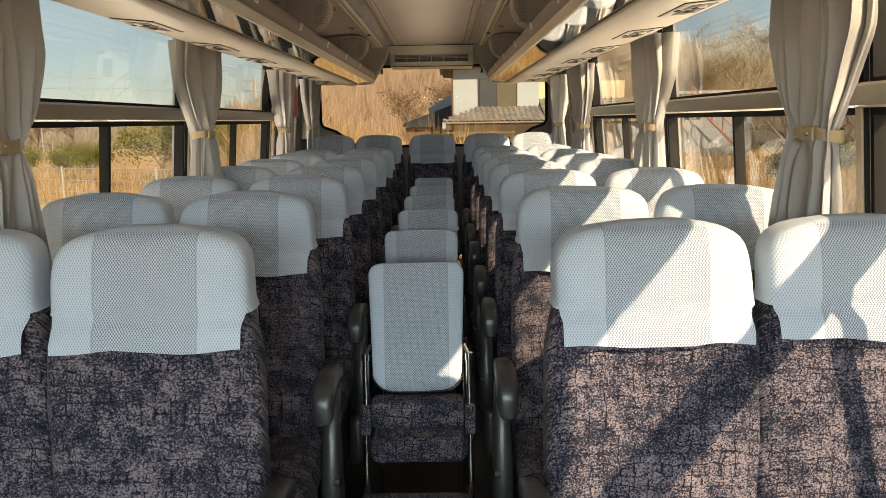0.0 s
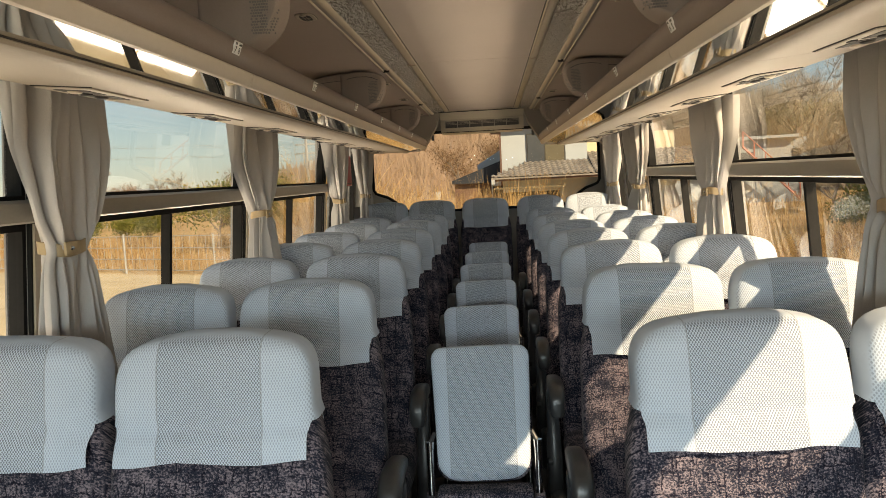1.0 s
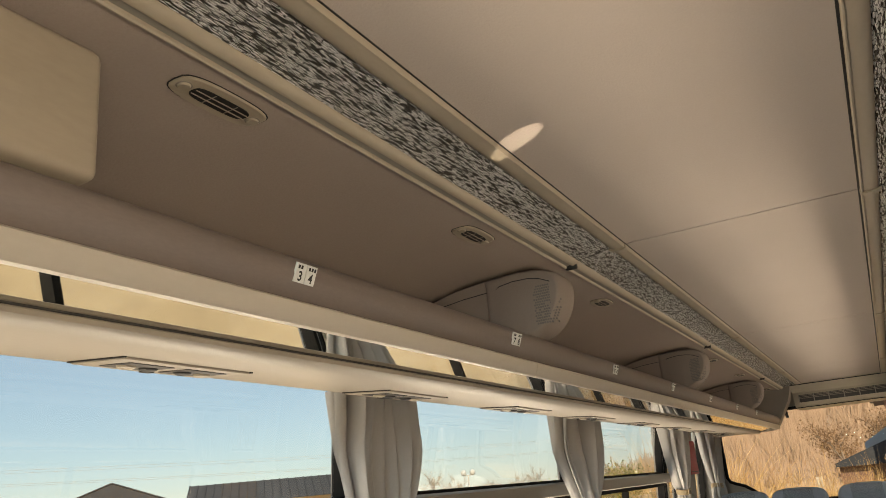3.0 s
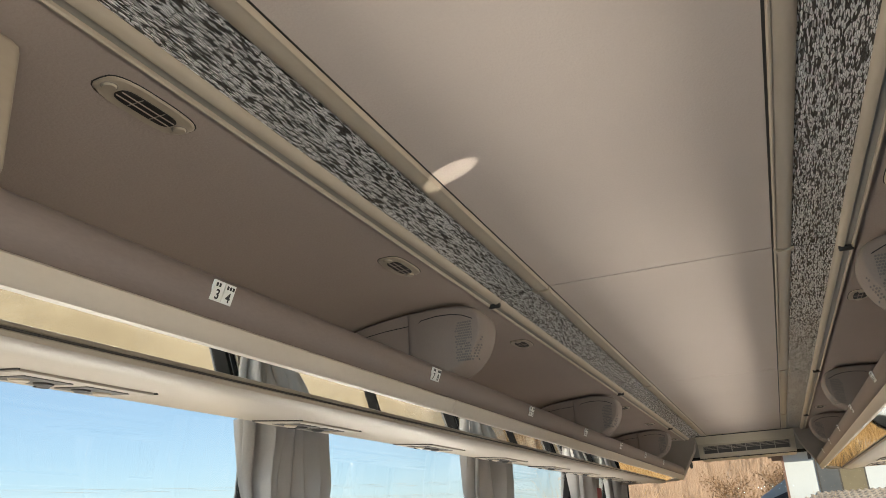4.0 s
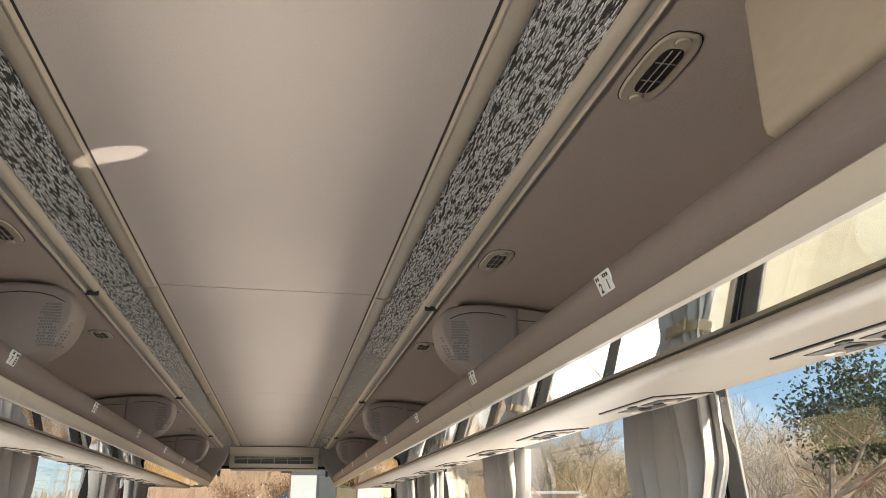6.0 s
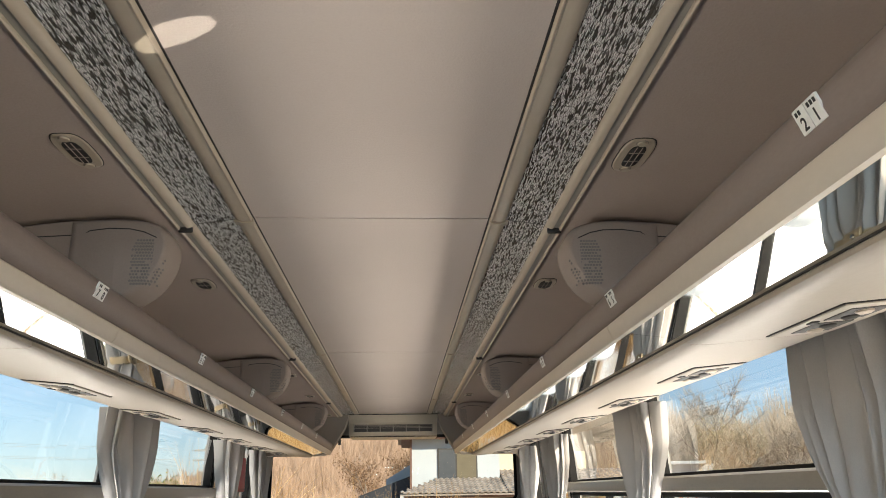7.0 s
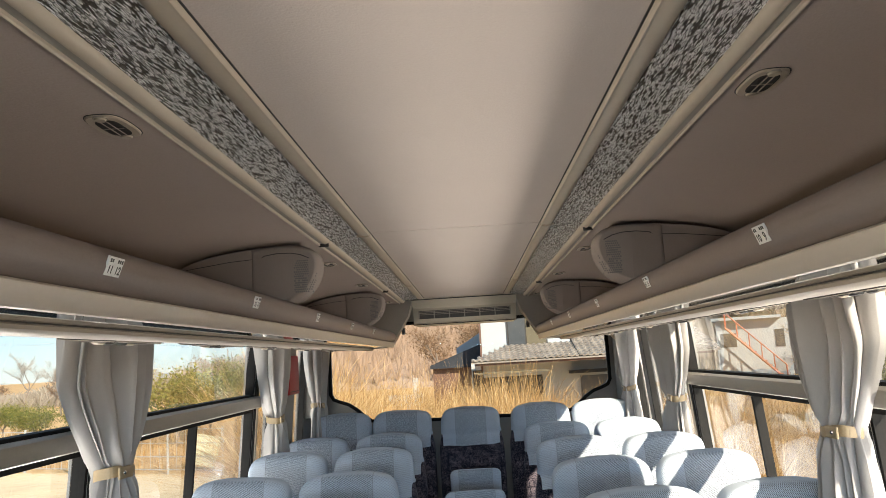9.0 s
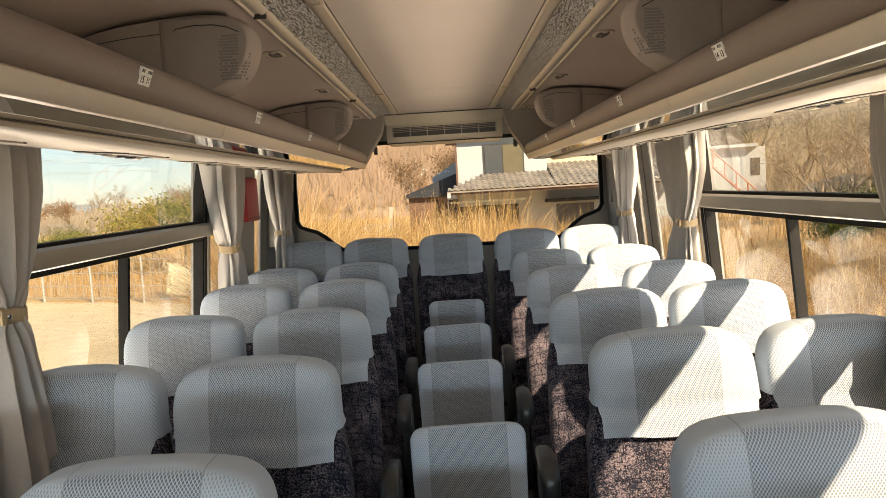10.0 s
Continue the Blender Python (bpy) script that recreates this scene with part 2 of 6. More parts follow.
DUCT = surface("tan_duct_plastic", (0.44, 0.385, 0.295), (0.51, 0.45, 0.35), 0.5, 3.0, 120.0, (1, 1, 1), 0.06)
FAIRING = surface("brown_grey_fairing", (0.27, 0.235, 0.195), (0.33, 0.29, 0.245), 0.6, 4.0, 160.0, (1, 1, 1), 0.15)
GRILLE = surface("speaker_grille_grey", (0.165, 0.15, 0.138), (0.22, 0.205, 0.19), 0.8, 30.0, 400.0, (1, 1, 1), 0.4, gloss=0.2)
DARK = surface("dark_slot", (0.012, 0.011, 0.010), (0.025, 0.022, 0.020), 0.6, 10.0, 100.0)
BLACK = surface("black_rubber", (0.007, 0.007, 0.007), (0.016, 0.015, 0.014), 0.7, 8.0, 120.0, relief=0.1, gloss=0.15)
RAIL = surface("grey_brown_rail", (0.235, 0.215, 0.185), (0.29, 0.265, 0.225), 0.42, 5.0, 140.0, (1, 0.3, 1), 0.05)
TRIM = surface("rear_trim_grey", (0.25, 0.235, 0.21), (0.31, 0.29, 0.26), 0.6, 5.0, 200.0, relief=0.2)
DARKTRIM = surface("dark_trim", (0.035, 0.032, 0.030), (0.06, 0.055, 0.05), 0.6, 6.0, 150.0, relief=0.2)
CURTAIN = surface("grey_curtain_cloth", (0.40, 0.385, 0.372), (0.48, 0.465, 0.45), 0.9, 8.0, 420.0, (1, 1, 0.6), 0.25, gloss=0.1)
STRAP = surface("tan_strap_leather", (0.33, 0.25, 0.14), (0.42, 0.325, 0.20), 0.5, 12.0, 160.0, relief=0.2)
CHROME = surface("chrome", (0.72, 0.72, 0.72), (0.82, 0.82, 0.82), 0.12, 5.0, 60.0, metal=1.0, relief=0.0)
ARM = surface("dark_grey_arm_plastic", (0.024, 0.024, 0.025), (0.042, 0.041, 0.041), 0.36, 8.0, 260.0, relief=0.2, gloss=0.7)
FLOOR = surface("floor_vinyl", (0.035, 0.032, 0.032), (0.06, 0.055, 0.052), 0.5, 6.0, 200.0)
RED = surface("red_vinyl", (0.30, 0.012, 0.018), (0.40, 0.02, 0.028), 0.45, 6.0, 160.0)
PAPER = surface("white_sticker", (0.74, 0.74, 0.71), (0.82, 0.82, 0.79), 0.5, 20.0, 200.0, relief=0.03)
INK = surface("black_ink", (0.015, 0.015, 0.016), (0.03, 0.03, 0.03), 0.6, 20.0, 200.0, relief=0.0)
WALLPANEL = surface("side_panel_cloth", (0.22, 0.21, 0.20), (0.28, 0.265, 0.25), 0.8, 5.0, 240.0, relief=0.3)


def mirror_material():
    m, nt, b = nodes_of("mirror_panel")
    b.inputs["Metallic"].default_value = 1.0
    b.inputs["Roughness"].default_value = 0.03
    n = add(nt, "TexNoise", Scale=2.0, Detail=4.0)
    nt.links.new(coords(nt), n.inputs["Vector"])
    nt.links.new(ramp(nt, n.outputs[0], ((0.3, (0.58, 0.565, 0.52)), (0.7, (0.65, 0.635, 0.59)))), b.inputs["Base Color"])
    return m


MIRROR = mirror_material()


# ---- building blocks ----
def root(name, place=(0, 0, 0), label="", category="", group="", kind=""):
    ob = new(name)
    ob.empty_display_size = 0.1
    ob.location = place
    return tagged(ob, label, category, group, kind)


def mesh_from(name, bm, mat, smooth=True):
    me = bpy.data.meshes.new(name)
    bmesh.ops.recalc_face_normals(bm, faces=bm.faces)
    bm.to_mesh(me)
    bm.free()
    for mm in (mat if isinstance(mat, (list, tuple)) else (mat,)):
        me.materials.append(mm)
    if smooth:
        me.polygons.foreach_set("use_smooth", [True] * len(me.polygons))
        me.set_sharp_from_angle(angle=radians(38))
    return me


def part(name, bm, mat, parent, label="", smooth=True):
    ob = new(name, mesh_from(name, bm, mat, smooth))
    ob.parent = parent
    if label:
        ob["label"] = label
    return ob


def thing(name, bm, mat, label="", category="", group="", kind="", smooth=True):
    return tagged(new(name, mesh_from(name, bm, mat, smooth)), label, category, group, kind)


def box(bm, lo, hi, bevel=0.0, segs=2, mat=None):
    """An upright box from corner to corner, with rounded edges; optional turn by a matrix."""
    c = [(a + b) / 2 for a, b in zip(lo, hi)]
    s = [abs(b - a) for a, b in zip(lo, hi)]
    t = bmesh.new()
    bmesh.ops.create_cube(t, size=1.0, matrix=Matrix.Translation(c) @ Matrix.Diagonal((*s, 1)))
    if bevel:
        bmesh.ops.bevel(t, geom=t.edges[:], offset=min(bevel, min(s) * 0.49), segments=segs, profile=0.5, affect="EDGES")
    if mat:
        bmesh.ops.transform(t, matrix=mat, verts=t.verts)
    join(bm, t)


def join(bm, other):
    me = bpy.data.meshes.new("scratch")
    other.to_mesh(me)
    other.free()
    bm.from_mesh(me)
    bpy.data.meshes.remove(me)


def prism(bm, outline, y0, y1, steps=1):
    """A closed outline in x and z, drawn along y."""
    rings = []
    for k in range(steps + 1):
        y = y0 + (y1 - y0) * k / steps
        rings.append([bm.verts.new((x, y, z)) for x, z in outline])
    n = len(outline)
    for a, b in zip(rings, rings[1:]):
        for i in range(n):
            bm.faces.new((a[i], a[(i + 1) % n], b[(i + 1) % n], b[i]))
    bm.faces.new(rings[0])
    bm.faces.new(rings[-1][::-1])


def tube(bm, pts, r, n=10, caps=True):
    """A round bar along points."""
    pts = [Vector(p) for p in pts]
    rings = []
    for i, p in enumerate(pts):
        d = (pts[min(i + 1, len(pts) - 1)] - pts[max(i - 1, 0)]).normalized()
        side = d.cross((0, 0, 1)) if abs(d.z) < 0.95 else d.cross((0, 1, 0))
        side.normalize()
        up = side.cross(d)
        rr = r[i] if isinstance(r, (list, tuple)) else r
        rings.append([bm.verts.new(p + rr * (math.cos(a) * side + math.sin(a) * up)) for a in (2 * math.pi * k / n for k in range(n))])
    for a, b in zip(rings, rings[1:]):
        for i in range(n):
            bm.faces.new((a[i], a[(i + 1) % n], b[(i + 1) % n], b[i]))
    if caps:
        bm.faces.new(rings[0])
        bm.faces.new(rings[-1][::-1])


def loft(bm, levels, n=28, power=3.2, wave=None, top=True, bottom=True):
    """Rounded-rectangle sections: rows of (z, half width, front y, back y)."""
    rings = []
    for z, w, yf, yb in levels:
        cy, hy = (yf + yb) / 2, (yb - yf) / 2
        ring = []
        for k in range(n):
            a = 2 * math.pi * k / n
            c, s = math.cos(a), math.sin(a)
            x = w * math.copysign(abs(c) ** (2 / power), c)
            y = cy + hy * math.copysign(abs(s) ** (2 / power), s)
            p = Vector((x, y, z))
            ring.append(bm.verts.new(p + (wave(p) if wave else Vector())))
        rings.append(ring)
    for a, b in zip(rings, rings[1:]):
        for i in range(n):
            bm.faces.new((a[i], a[(i + 1) % n], b[(i + 1) % n], b[i]))
    if bottom:
        bm.faces.new(rings[0][::-1])
    if top:
        bm.faces.new(rings[-1])


# ---- the coach: floor, walls, windows ----
FRONT, REAR = -2.2, 7.39
GROUND = -1.05


def wall_x(z):
    """Half width of the coach's inside at a height: the sides lean in towards the roof."""
    return 1.105 - 0.085 * (z - 1.35)


b = bmesh.new()
box(b, (-1.2, FRONT, -0.06), (1.2, REAR, 0.0))
thing("floor", b, FLOOR, "dark worn vinyl floor of the coach aisle", "floor", kind="structure")

PILLARS = [-1.19, 0.53, 2.25, 3.955, 5.68]


def slab(bm, s, y0, y1, z0, z1, inward=0.0, outward=0.06):
    """A piece of side wall (s = -1 or 1) between two heights, leaning with the wall."""
    ring = []
    for y in (y0, y1):
        for z, d in ((z0, -inward), (z0, outward), (z1, outward), (z1, -inward)):
            ring.append(bm.verts.new((s * (wall_x(z) + d), y, z)))
    a, c = ring[:4], ring[4:]
    for i in range(4):
        bm.faces.new((a[i], a[(i + 1) % 4], c[(i + 1) % 4], c[i]))
    bm.faces.new(a[::-1])
    bm.faces.new(c)


SILL, WTOP = 0.80, 1.755
SHIFT = {-1: 0.0, 1: -0.07}
SIDE = {-1: "left", 1: "right"}


def openings(s):
    """Window openings of one side: (y0, y1, divided)."""
    d = SHIFT[s]
    p = [y + d for y in PILLARS]
    rows = [(a + 0.021, c - 0.021, True) for a, c in zip(p, p[1:])]
    if s < 0:
        rows += [(5.74, 6.08, False), (6.54, 6.90, False)]
    else:
        rows += [(5.67, 6.54, False), (6.62, 6.90, False)]
    return rows


for s in (-1, 1):
    b = bmesh.new()
    slab(b, s, FRONT, REAR, 0.0, SILL)
    slab(b, s, FRONT, REAR, WTOP, 2.02)
    edges = [FRONT] + [y for o in openings(s) for y in o[:2]] + [REAR]
    for y0, y1 in zip(edges[0::2], edges[1::2]):
        slab(b, s, y0, y1, SILL, WTOP)
    thing("wall_" + SIDE[s], b, WALLPANEL, "grey cloth-covered side wall of the coach with window openings", "wall", kind="structure", smooth=False)


def pane_part(bm, verts, parent, inward, mat=None):
    """One sheet of glass that faces the inside and lets daylight through."""
    f = bm.faces.new(verts)
    f.normal_update()
    if f.normal.dot(Vector(inward)) < 0:
        f.normal_flip()
    me = bpy.data.meshes.new("pane")
    bm.to_mesh(me)
    bm.free()
    me.materials.append(mat or GLASS)
    ob = new("pane", me)
    ob.parent = parent
    ob["label"] = "lightly tinted window glass"
    ob.visible_shadow = False
    return ob


count = 0
for s in (-1, 1):
    for y0, y1, divided in openings(s):
        count += 1
        w = root("window_%d" % count, label="coach side window in a black rubber frame", category="window", kind="structure")
        b = bmesh.new()
        e = 0.015
        slab(b, s, y0, y0 + e, SILL, WTOP, -0.002, 0.045)
        slab(b, s, y1 - e, y1, SILL, WTOP, -0.002, 0.045)
        slab(b, s, y0 + e, y1 - e, SILL, SILL + e, -0.002, 0.045)
        slab(b, s, y0 + e, y1 - e, WTOP - e, WTOP, -0.002, 0.045)
        if divided:
            slab(b, s, y0 + e, y1 - e, 1.333, 1.352, -0.002, 0.045)
            slab(b, s, y0 + e, y1 - e, 1.410, 1.421, -0.002, 0.045)
        part("window_frame", b, BLACK, w, smooth=False)
        mid = (y0 + y1) / 2
        if divided:
            b = bmesh.new()
            slab(b, s, mid - 0.0095, mid + 0.0095, SILL + e, 1.333, 0.004, 0.03)
            part("mullion", b, BLACK, w, smooth=False)
            panes = [(y0 + e, y1 - e, 1.421, WTOP - e), (y0 + e, mid - 0.0095, SILL + e, 1.333), (mid + 0.0095, y1 - e, SILL + e, 1.333)]
        else:
            panes = [(y0 + e, y1 - e, SILL + e, WTOP - e)]
        for a, c, z0, z1 in panes:
            b = bmesh.new()
            v = [b.verts.new((s * (wall_x(z) + 0.02), y, z)) for y, z in ((a, z0), (c, z0), (c, z1), (a, z1))]
            pane = pane_part(b, v, w, (-s, 0, 0))
    # the broad rail between the upper and lower panes
    b = bmesh.new()
    end = PILLARS[-1] + SHIFT[s] + 0.05
    x = wall_x(1.38)
    prof = [(x + 0.02, 1.351), (x - 0.020, 1.352), (x - 0.030, 1.357), (x - 0.032, 1.374), (x - 0.027, 1.402), (x - 0.016, 1.410), (x + 0.02, 1.411)]
    prism(b, [(s * px, pz) for px, pz in prof], FRONT + 0.1, end)
    thing("window_rail_" + SIDE[s], b, RAIL, "grey-brown moulded rail between upper and lower side windows", "window rail", kind="structure")
    # pillar covers
    for y in PILLARS[1:]:
        b = bmesh.new()
        slab(b, s, y + SHIFT[s] - 0.021, y + SHIFT[s] + 0.021, SILL, 1.351, 0.010, 0.0)
        slab(b, s, y + SHIFT[s] - 0.021, y + SHIFT[s] + 0.021, 1.412, WTOP, 0.010, 0.0)
        thing("window_pillar", b, BLACK, "black pillar between two coach windows", "pillar", "window pillars", "structure", smooth=False)
    # tan strip inside each pillar
    for y in PILLARS[1:]:
        b = bmesh.new()
        slab(b, s, y + SHIFT[s] - 0.013, y + SHIFT[s] + 0.013, SILL, 1.350, 0.016, -0.0102)
        thing("pillar_strip", b, MOLD, "tan strip down a window pillar", "trim", "pillar strips", "structure", smooth=False)

# rear wall with its window
def rear_outline(grow=0.0):
    half = [(0.0, 1.105), (0.40, 1.105), (0.66, 1.108), (0.735, 1.122), (0.79, 1.160), (0.84, 1.205), (0.90, 1.245), (0.97, 1.268),
            (1.01, 1.285), (1.03, 1.320), (1.03, 1.55), (1.025, 1.74), (1.00, 1.77), (0.96, 1.785), (0.50, 1.80), (0.0, 1.80)]
    half = [(0.975 * x, z + 0.012) for x, z in half]
    pts = half + [(-x, z) for x, z in half[-2:0:-1]]
    if grow:
        out = []
        n = len(pts)
        for i in range(n):
            (x0, z0), (x1, z1), (x2, z2) = pts[i - 1], pts[i], pts[(i + 1) % n]
            tx, tz = x2 - x0, z2 - z0
            l = math.hypot(tx, tz)
            out.append((x1 + tz / l * grow, z1 - tx / l * grow))
        pts = out
    return pts


def ring_plate(bm, inner, outer, y0, y1):
    n = len(inner)
    v = [[bm.verts.new((x, y, z)) for x, z in loop] for y in (y0, y1) for loop in (inner, outer)]
    for i in range(n):
        j = (i + 1) % n
        bm.faces.new((v[0][i], v[0][j], v[1][j], v[1][i]))
        bm.faces.new((v[2][i], v[3][i], v[3][j], v[2][j]))
        bm.faces.new((v[0][i], v[2][i], v[2][j], v[0][j]))
        bm.faces.new((v[1][i], v[1][j], v[3][j], v[3][i]))


inner = rear_outline(0.0)
outer = []
for x, z in inner:
    dx, dz = x, z - 1.40
    k = min(1.12 / abs(dx) if abs(dx) > 1e-6 else 1e9, (0.62 / dz) if dz > 1e-6 else (1.40 / -dz if dz < -1e-6 else 1e9))
    outer.append((dx * k, 1.40 + dz * k))
b = bmesh.new()
ring_plate(b, inner, outer, 7.31, REAR)
thing("wall_rear", b, TRIM, "grey moulded rear wall around the rear window", "wall", kind="structure")
rear = root("rear_window", label="wide rear window with a black rubber seal", category="window", kind="structure")
b = bmesh.new()
ring_plate(b, rear_outline(-0.011), rear_outline(0.012), 7.298, 7.32)
part("window_frame", b, BLACK, rear)
b = bmesh.new()
pane_part(b, [b.verts.new((x, 7.33, z)) for x, z in inner], rear, (0, -1, 0), REAR_GLASS)
# corner trims beside the rear window
for s in (-1, 1):
    b = bmesh.new()
    prism(b, [(s * x, z) for x, z in ((1.045, 1.20), (1.13, 1.20), (1.10, 1.72), (1.042, 1.72))], 6.93, 7.30)
    thing("rear_corner_trim_" + SIDE[s], b, TRIM, "grey corner trim beside the rear window", "trim", kind="structure")
    b = bmesh.new()
    box(b, (s * 1.02, 7.09, 1.345), (s * 1.046, 7.16, 1.435), 0.008)
    thing("wall_hook", b, TRIM, "small grey bracket on the rear corner trim", "bracket", "brackets")
b = bmesh.new()
ring_plate(b, [(-1.0, 0.75), (1.0, 0.75), (1.0, 1.85), (-1.0, 1.85)], [(-1.14, 0.0), (1.14, 0.0), (1.14, 2.0), (-1.14, 2.0)], FRONT - 0.06, FRONT)
thing("wall_front", b, DARKTRIM, "dark bulkhead at the front of the coach", "wall", kind="structure")
screen = root("windscreen", label="wide windscreen at the front of the coach", category="window", kind="structure")
b = bmesh.new()
pane_part(b, [b.verts.new((x, FRONT - 0.03, z)) for x, z in ((-1.0, 0.75), (1.0, 0.75), (1.0, 1.85), (-1.0, 1.85))], screen, (0, 1, 0))
b = bmesh.new()
box(b, (-1.12, FRONT, 2.0), (1.12, REAR, 2.05))
thing("roof", b, CREAM, "cream metal roof skin above the ceiling", "roof", kind="structure")

for s in (-1, 1):
    b = bmesh.new()
    box(b, (s * 1.16, FRONT, GROUND + 0.02), (s * 1.21, REAR, -0.06))
    thing("lower_body_" + SIDE[s], b, CREAM, "cream lower side panel of the coach below the floor", "panel", kind="structure", smooth=False)

# ---- ceiling ----
JOINTS = [FRONT, -1.151, 0.546, 2.243, 3.940, 5.637, 6.60]
b = bmesh.new()
for y0, y1 in zip(JOINTS, JOINTS[1:]):
    box(b, (-0.2530, y0 + 0.0030, 1.936), (0.2530, y1 - 0.0030, 1.96))
LINER_PTS = [(0.4140, 1.912), (0.46, 1.913), (0.52, 1.912), (0.60, 1.907), (0.68, 1.899), (0.75, 1.886), (0.81, 1.866), (0.855, 1.838), (0.885, 1.80),
             (0.905, 1.75), (0.915, 1.665)]
for s in (-1, 1):
    up = [(x + 0.012, z + 0.03) for x, z in LINER_PTS]
    lining = bmesh.new()
    prism(lining, [(s * x, z) for x, z in LINER_PTS + up[::-1]], FRONT, 6.62)
    thing("rack_lining_" + SIDE[s], lining, LINING, "brown-grey cloth lining that curves from ceiling to rack", "lining", kind="structure")
    box(b, (s * 0.262, FRONT, 1.952), (s * 0.50, 6.62, 1.972))
thing("ceiling", b, LINER, "beige cloth ceiling panels with thin dark joints", "ceiling", kind="structure", smooth=False)
b = bmesh.new()
for y in JOINTS[1:-1]:
    box(b, (-0.2525, y - 0.0028, 1.9385), (0.2525, y + 0.0028, 1.950))
for s in (-1, 1):
    box(b, (s * 0.2532, FRONT, 1.9372), (s * 0.2574, 6.6, 1.950))
thing("ceiling_backing", b, DARK, "dark backing above the ceiling joints", "ceiling", kind="structure")

for s in (-1, 1):
    strip = root("ceiling_light_strip", (0, 0, 0), "crumpled silver strip between tan mouldings along the ceiling", "ceiling strip", "ceiling strips")
    for y0, y1 in zip(JOINTS, JOINTS[1:]):
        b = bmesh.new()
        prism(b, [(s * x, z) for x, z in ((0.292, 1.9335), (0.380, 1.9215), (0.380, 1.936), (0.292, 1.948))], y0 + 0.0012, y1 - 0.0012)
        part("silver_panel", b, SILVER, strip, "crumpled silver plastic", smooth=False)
        b = bmesh.new()
        prism(b, [(s * x, z) for x, z in ((0.2575, 1.945), (0.2575, 1.930), (0.259, 1.9275), (0.2615, 1.9275), (0.263, 1.9295), (0.276, 1.9275), (0.288, 1.929), (0.2915, 1.9312), (0.2915, 1.945))], y0 + 0.0015, y1 - 0.0015)
        part("inner_moulding", b, MOLD, strip)
        b = bmesh.new()
        prism(b, [(s * x, z) for x, z in ((0.378, 1.935), (0.378, 1.919), (0.382, 1.9135), (0.388, 1.910), (0.393, 1.9095), (0.393, 1.935))], y0 + 0.0015, y1 - 0.0015)
        part("outer_moulding", b, MOLD, strip)
        b = bmesh.new()
        prism(b, [(s * x, z) for x, z in ((0.3934, 1.935), (0.3934, 1.914), (0.400, 1.9125), (0.4068, 1.912), (0.4068, 1.935))], y0 + 0.0015, y1 - 0.0015)
        part("groove", b, RAIL, strip, "brown groove of the moulding")
        b = bmesh.new()
        prism(b, [(s * x, z) for x, z in ((0.407, 1.935), (0.407, 1.908), (0.409, 1.9055), (0.411, 1.9055), (0.4125, 1.908), (0.4125, 1.935))], y0 + 0.0015, y1 - 0.0015)
        part("lip", b, MOLD, strip)
        if -1 < y0 < 6:
            b = bmesh.new()
            prism(b, [(s * x, z) for x, z in ((0.256, 1.940), (0.256, 1.929), (0.264, 1.9245), (0.276, 1.924), (0.288, 1.9265), (0.2975, 1.929), (0.2975, 1.940))], y0 + 0.002, y0 + 0.022)
            part("joint_clip", b, MOLD, strip)
            b = bmesh.new()
            box(b, (s * 0.382, y0 - 0.006, 1.9025), (s * 0.412, y0 + 0.006, 1.916), 0.003)
            part("joint_gap", b, DARK, strip)
            b = bmesh.new()
            prism(b, [(s * x, z) for x, z in ((0.2925, 1.9327), (0.3795, 1.9208), (0.3795, 1.930), (0.2925, 1.942))], y0 - 0.0009, y0 + 0.0009)
            part("joint_line", b, DARKTRIM, strip)


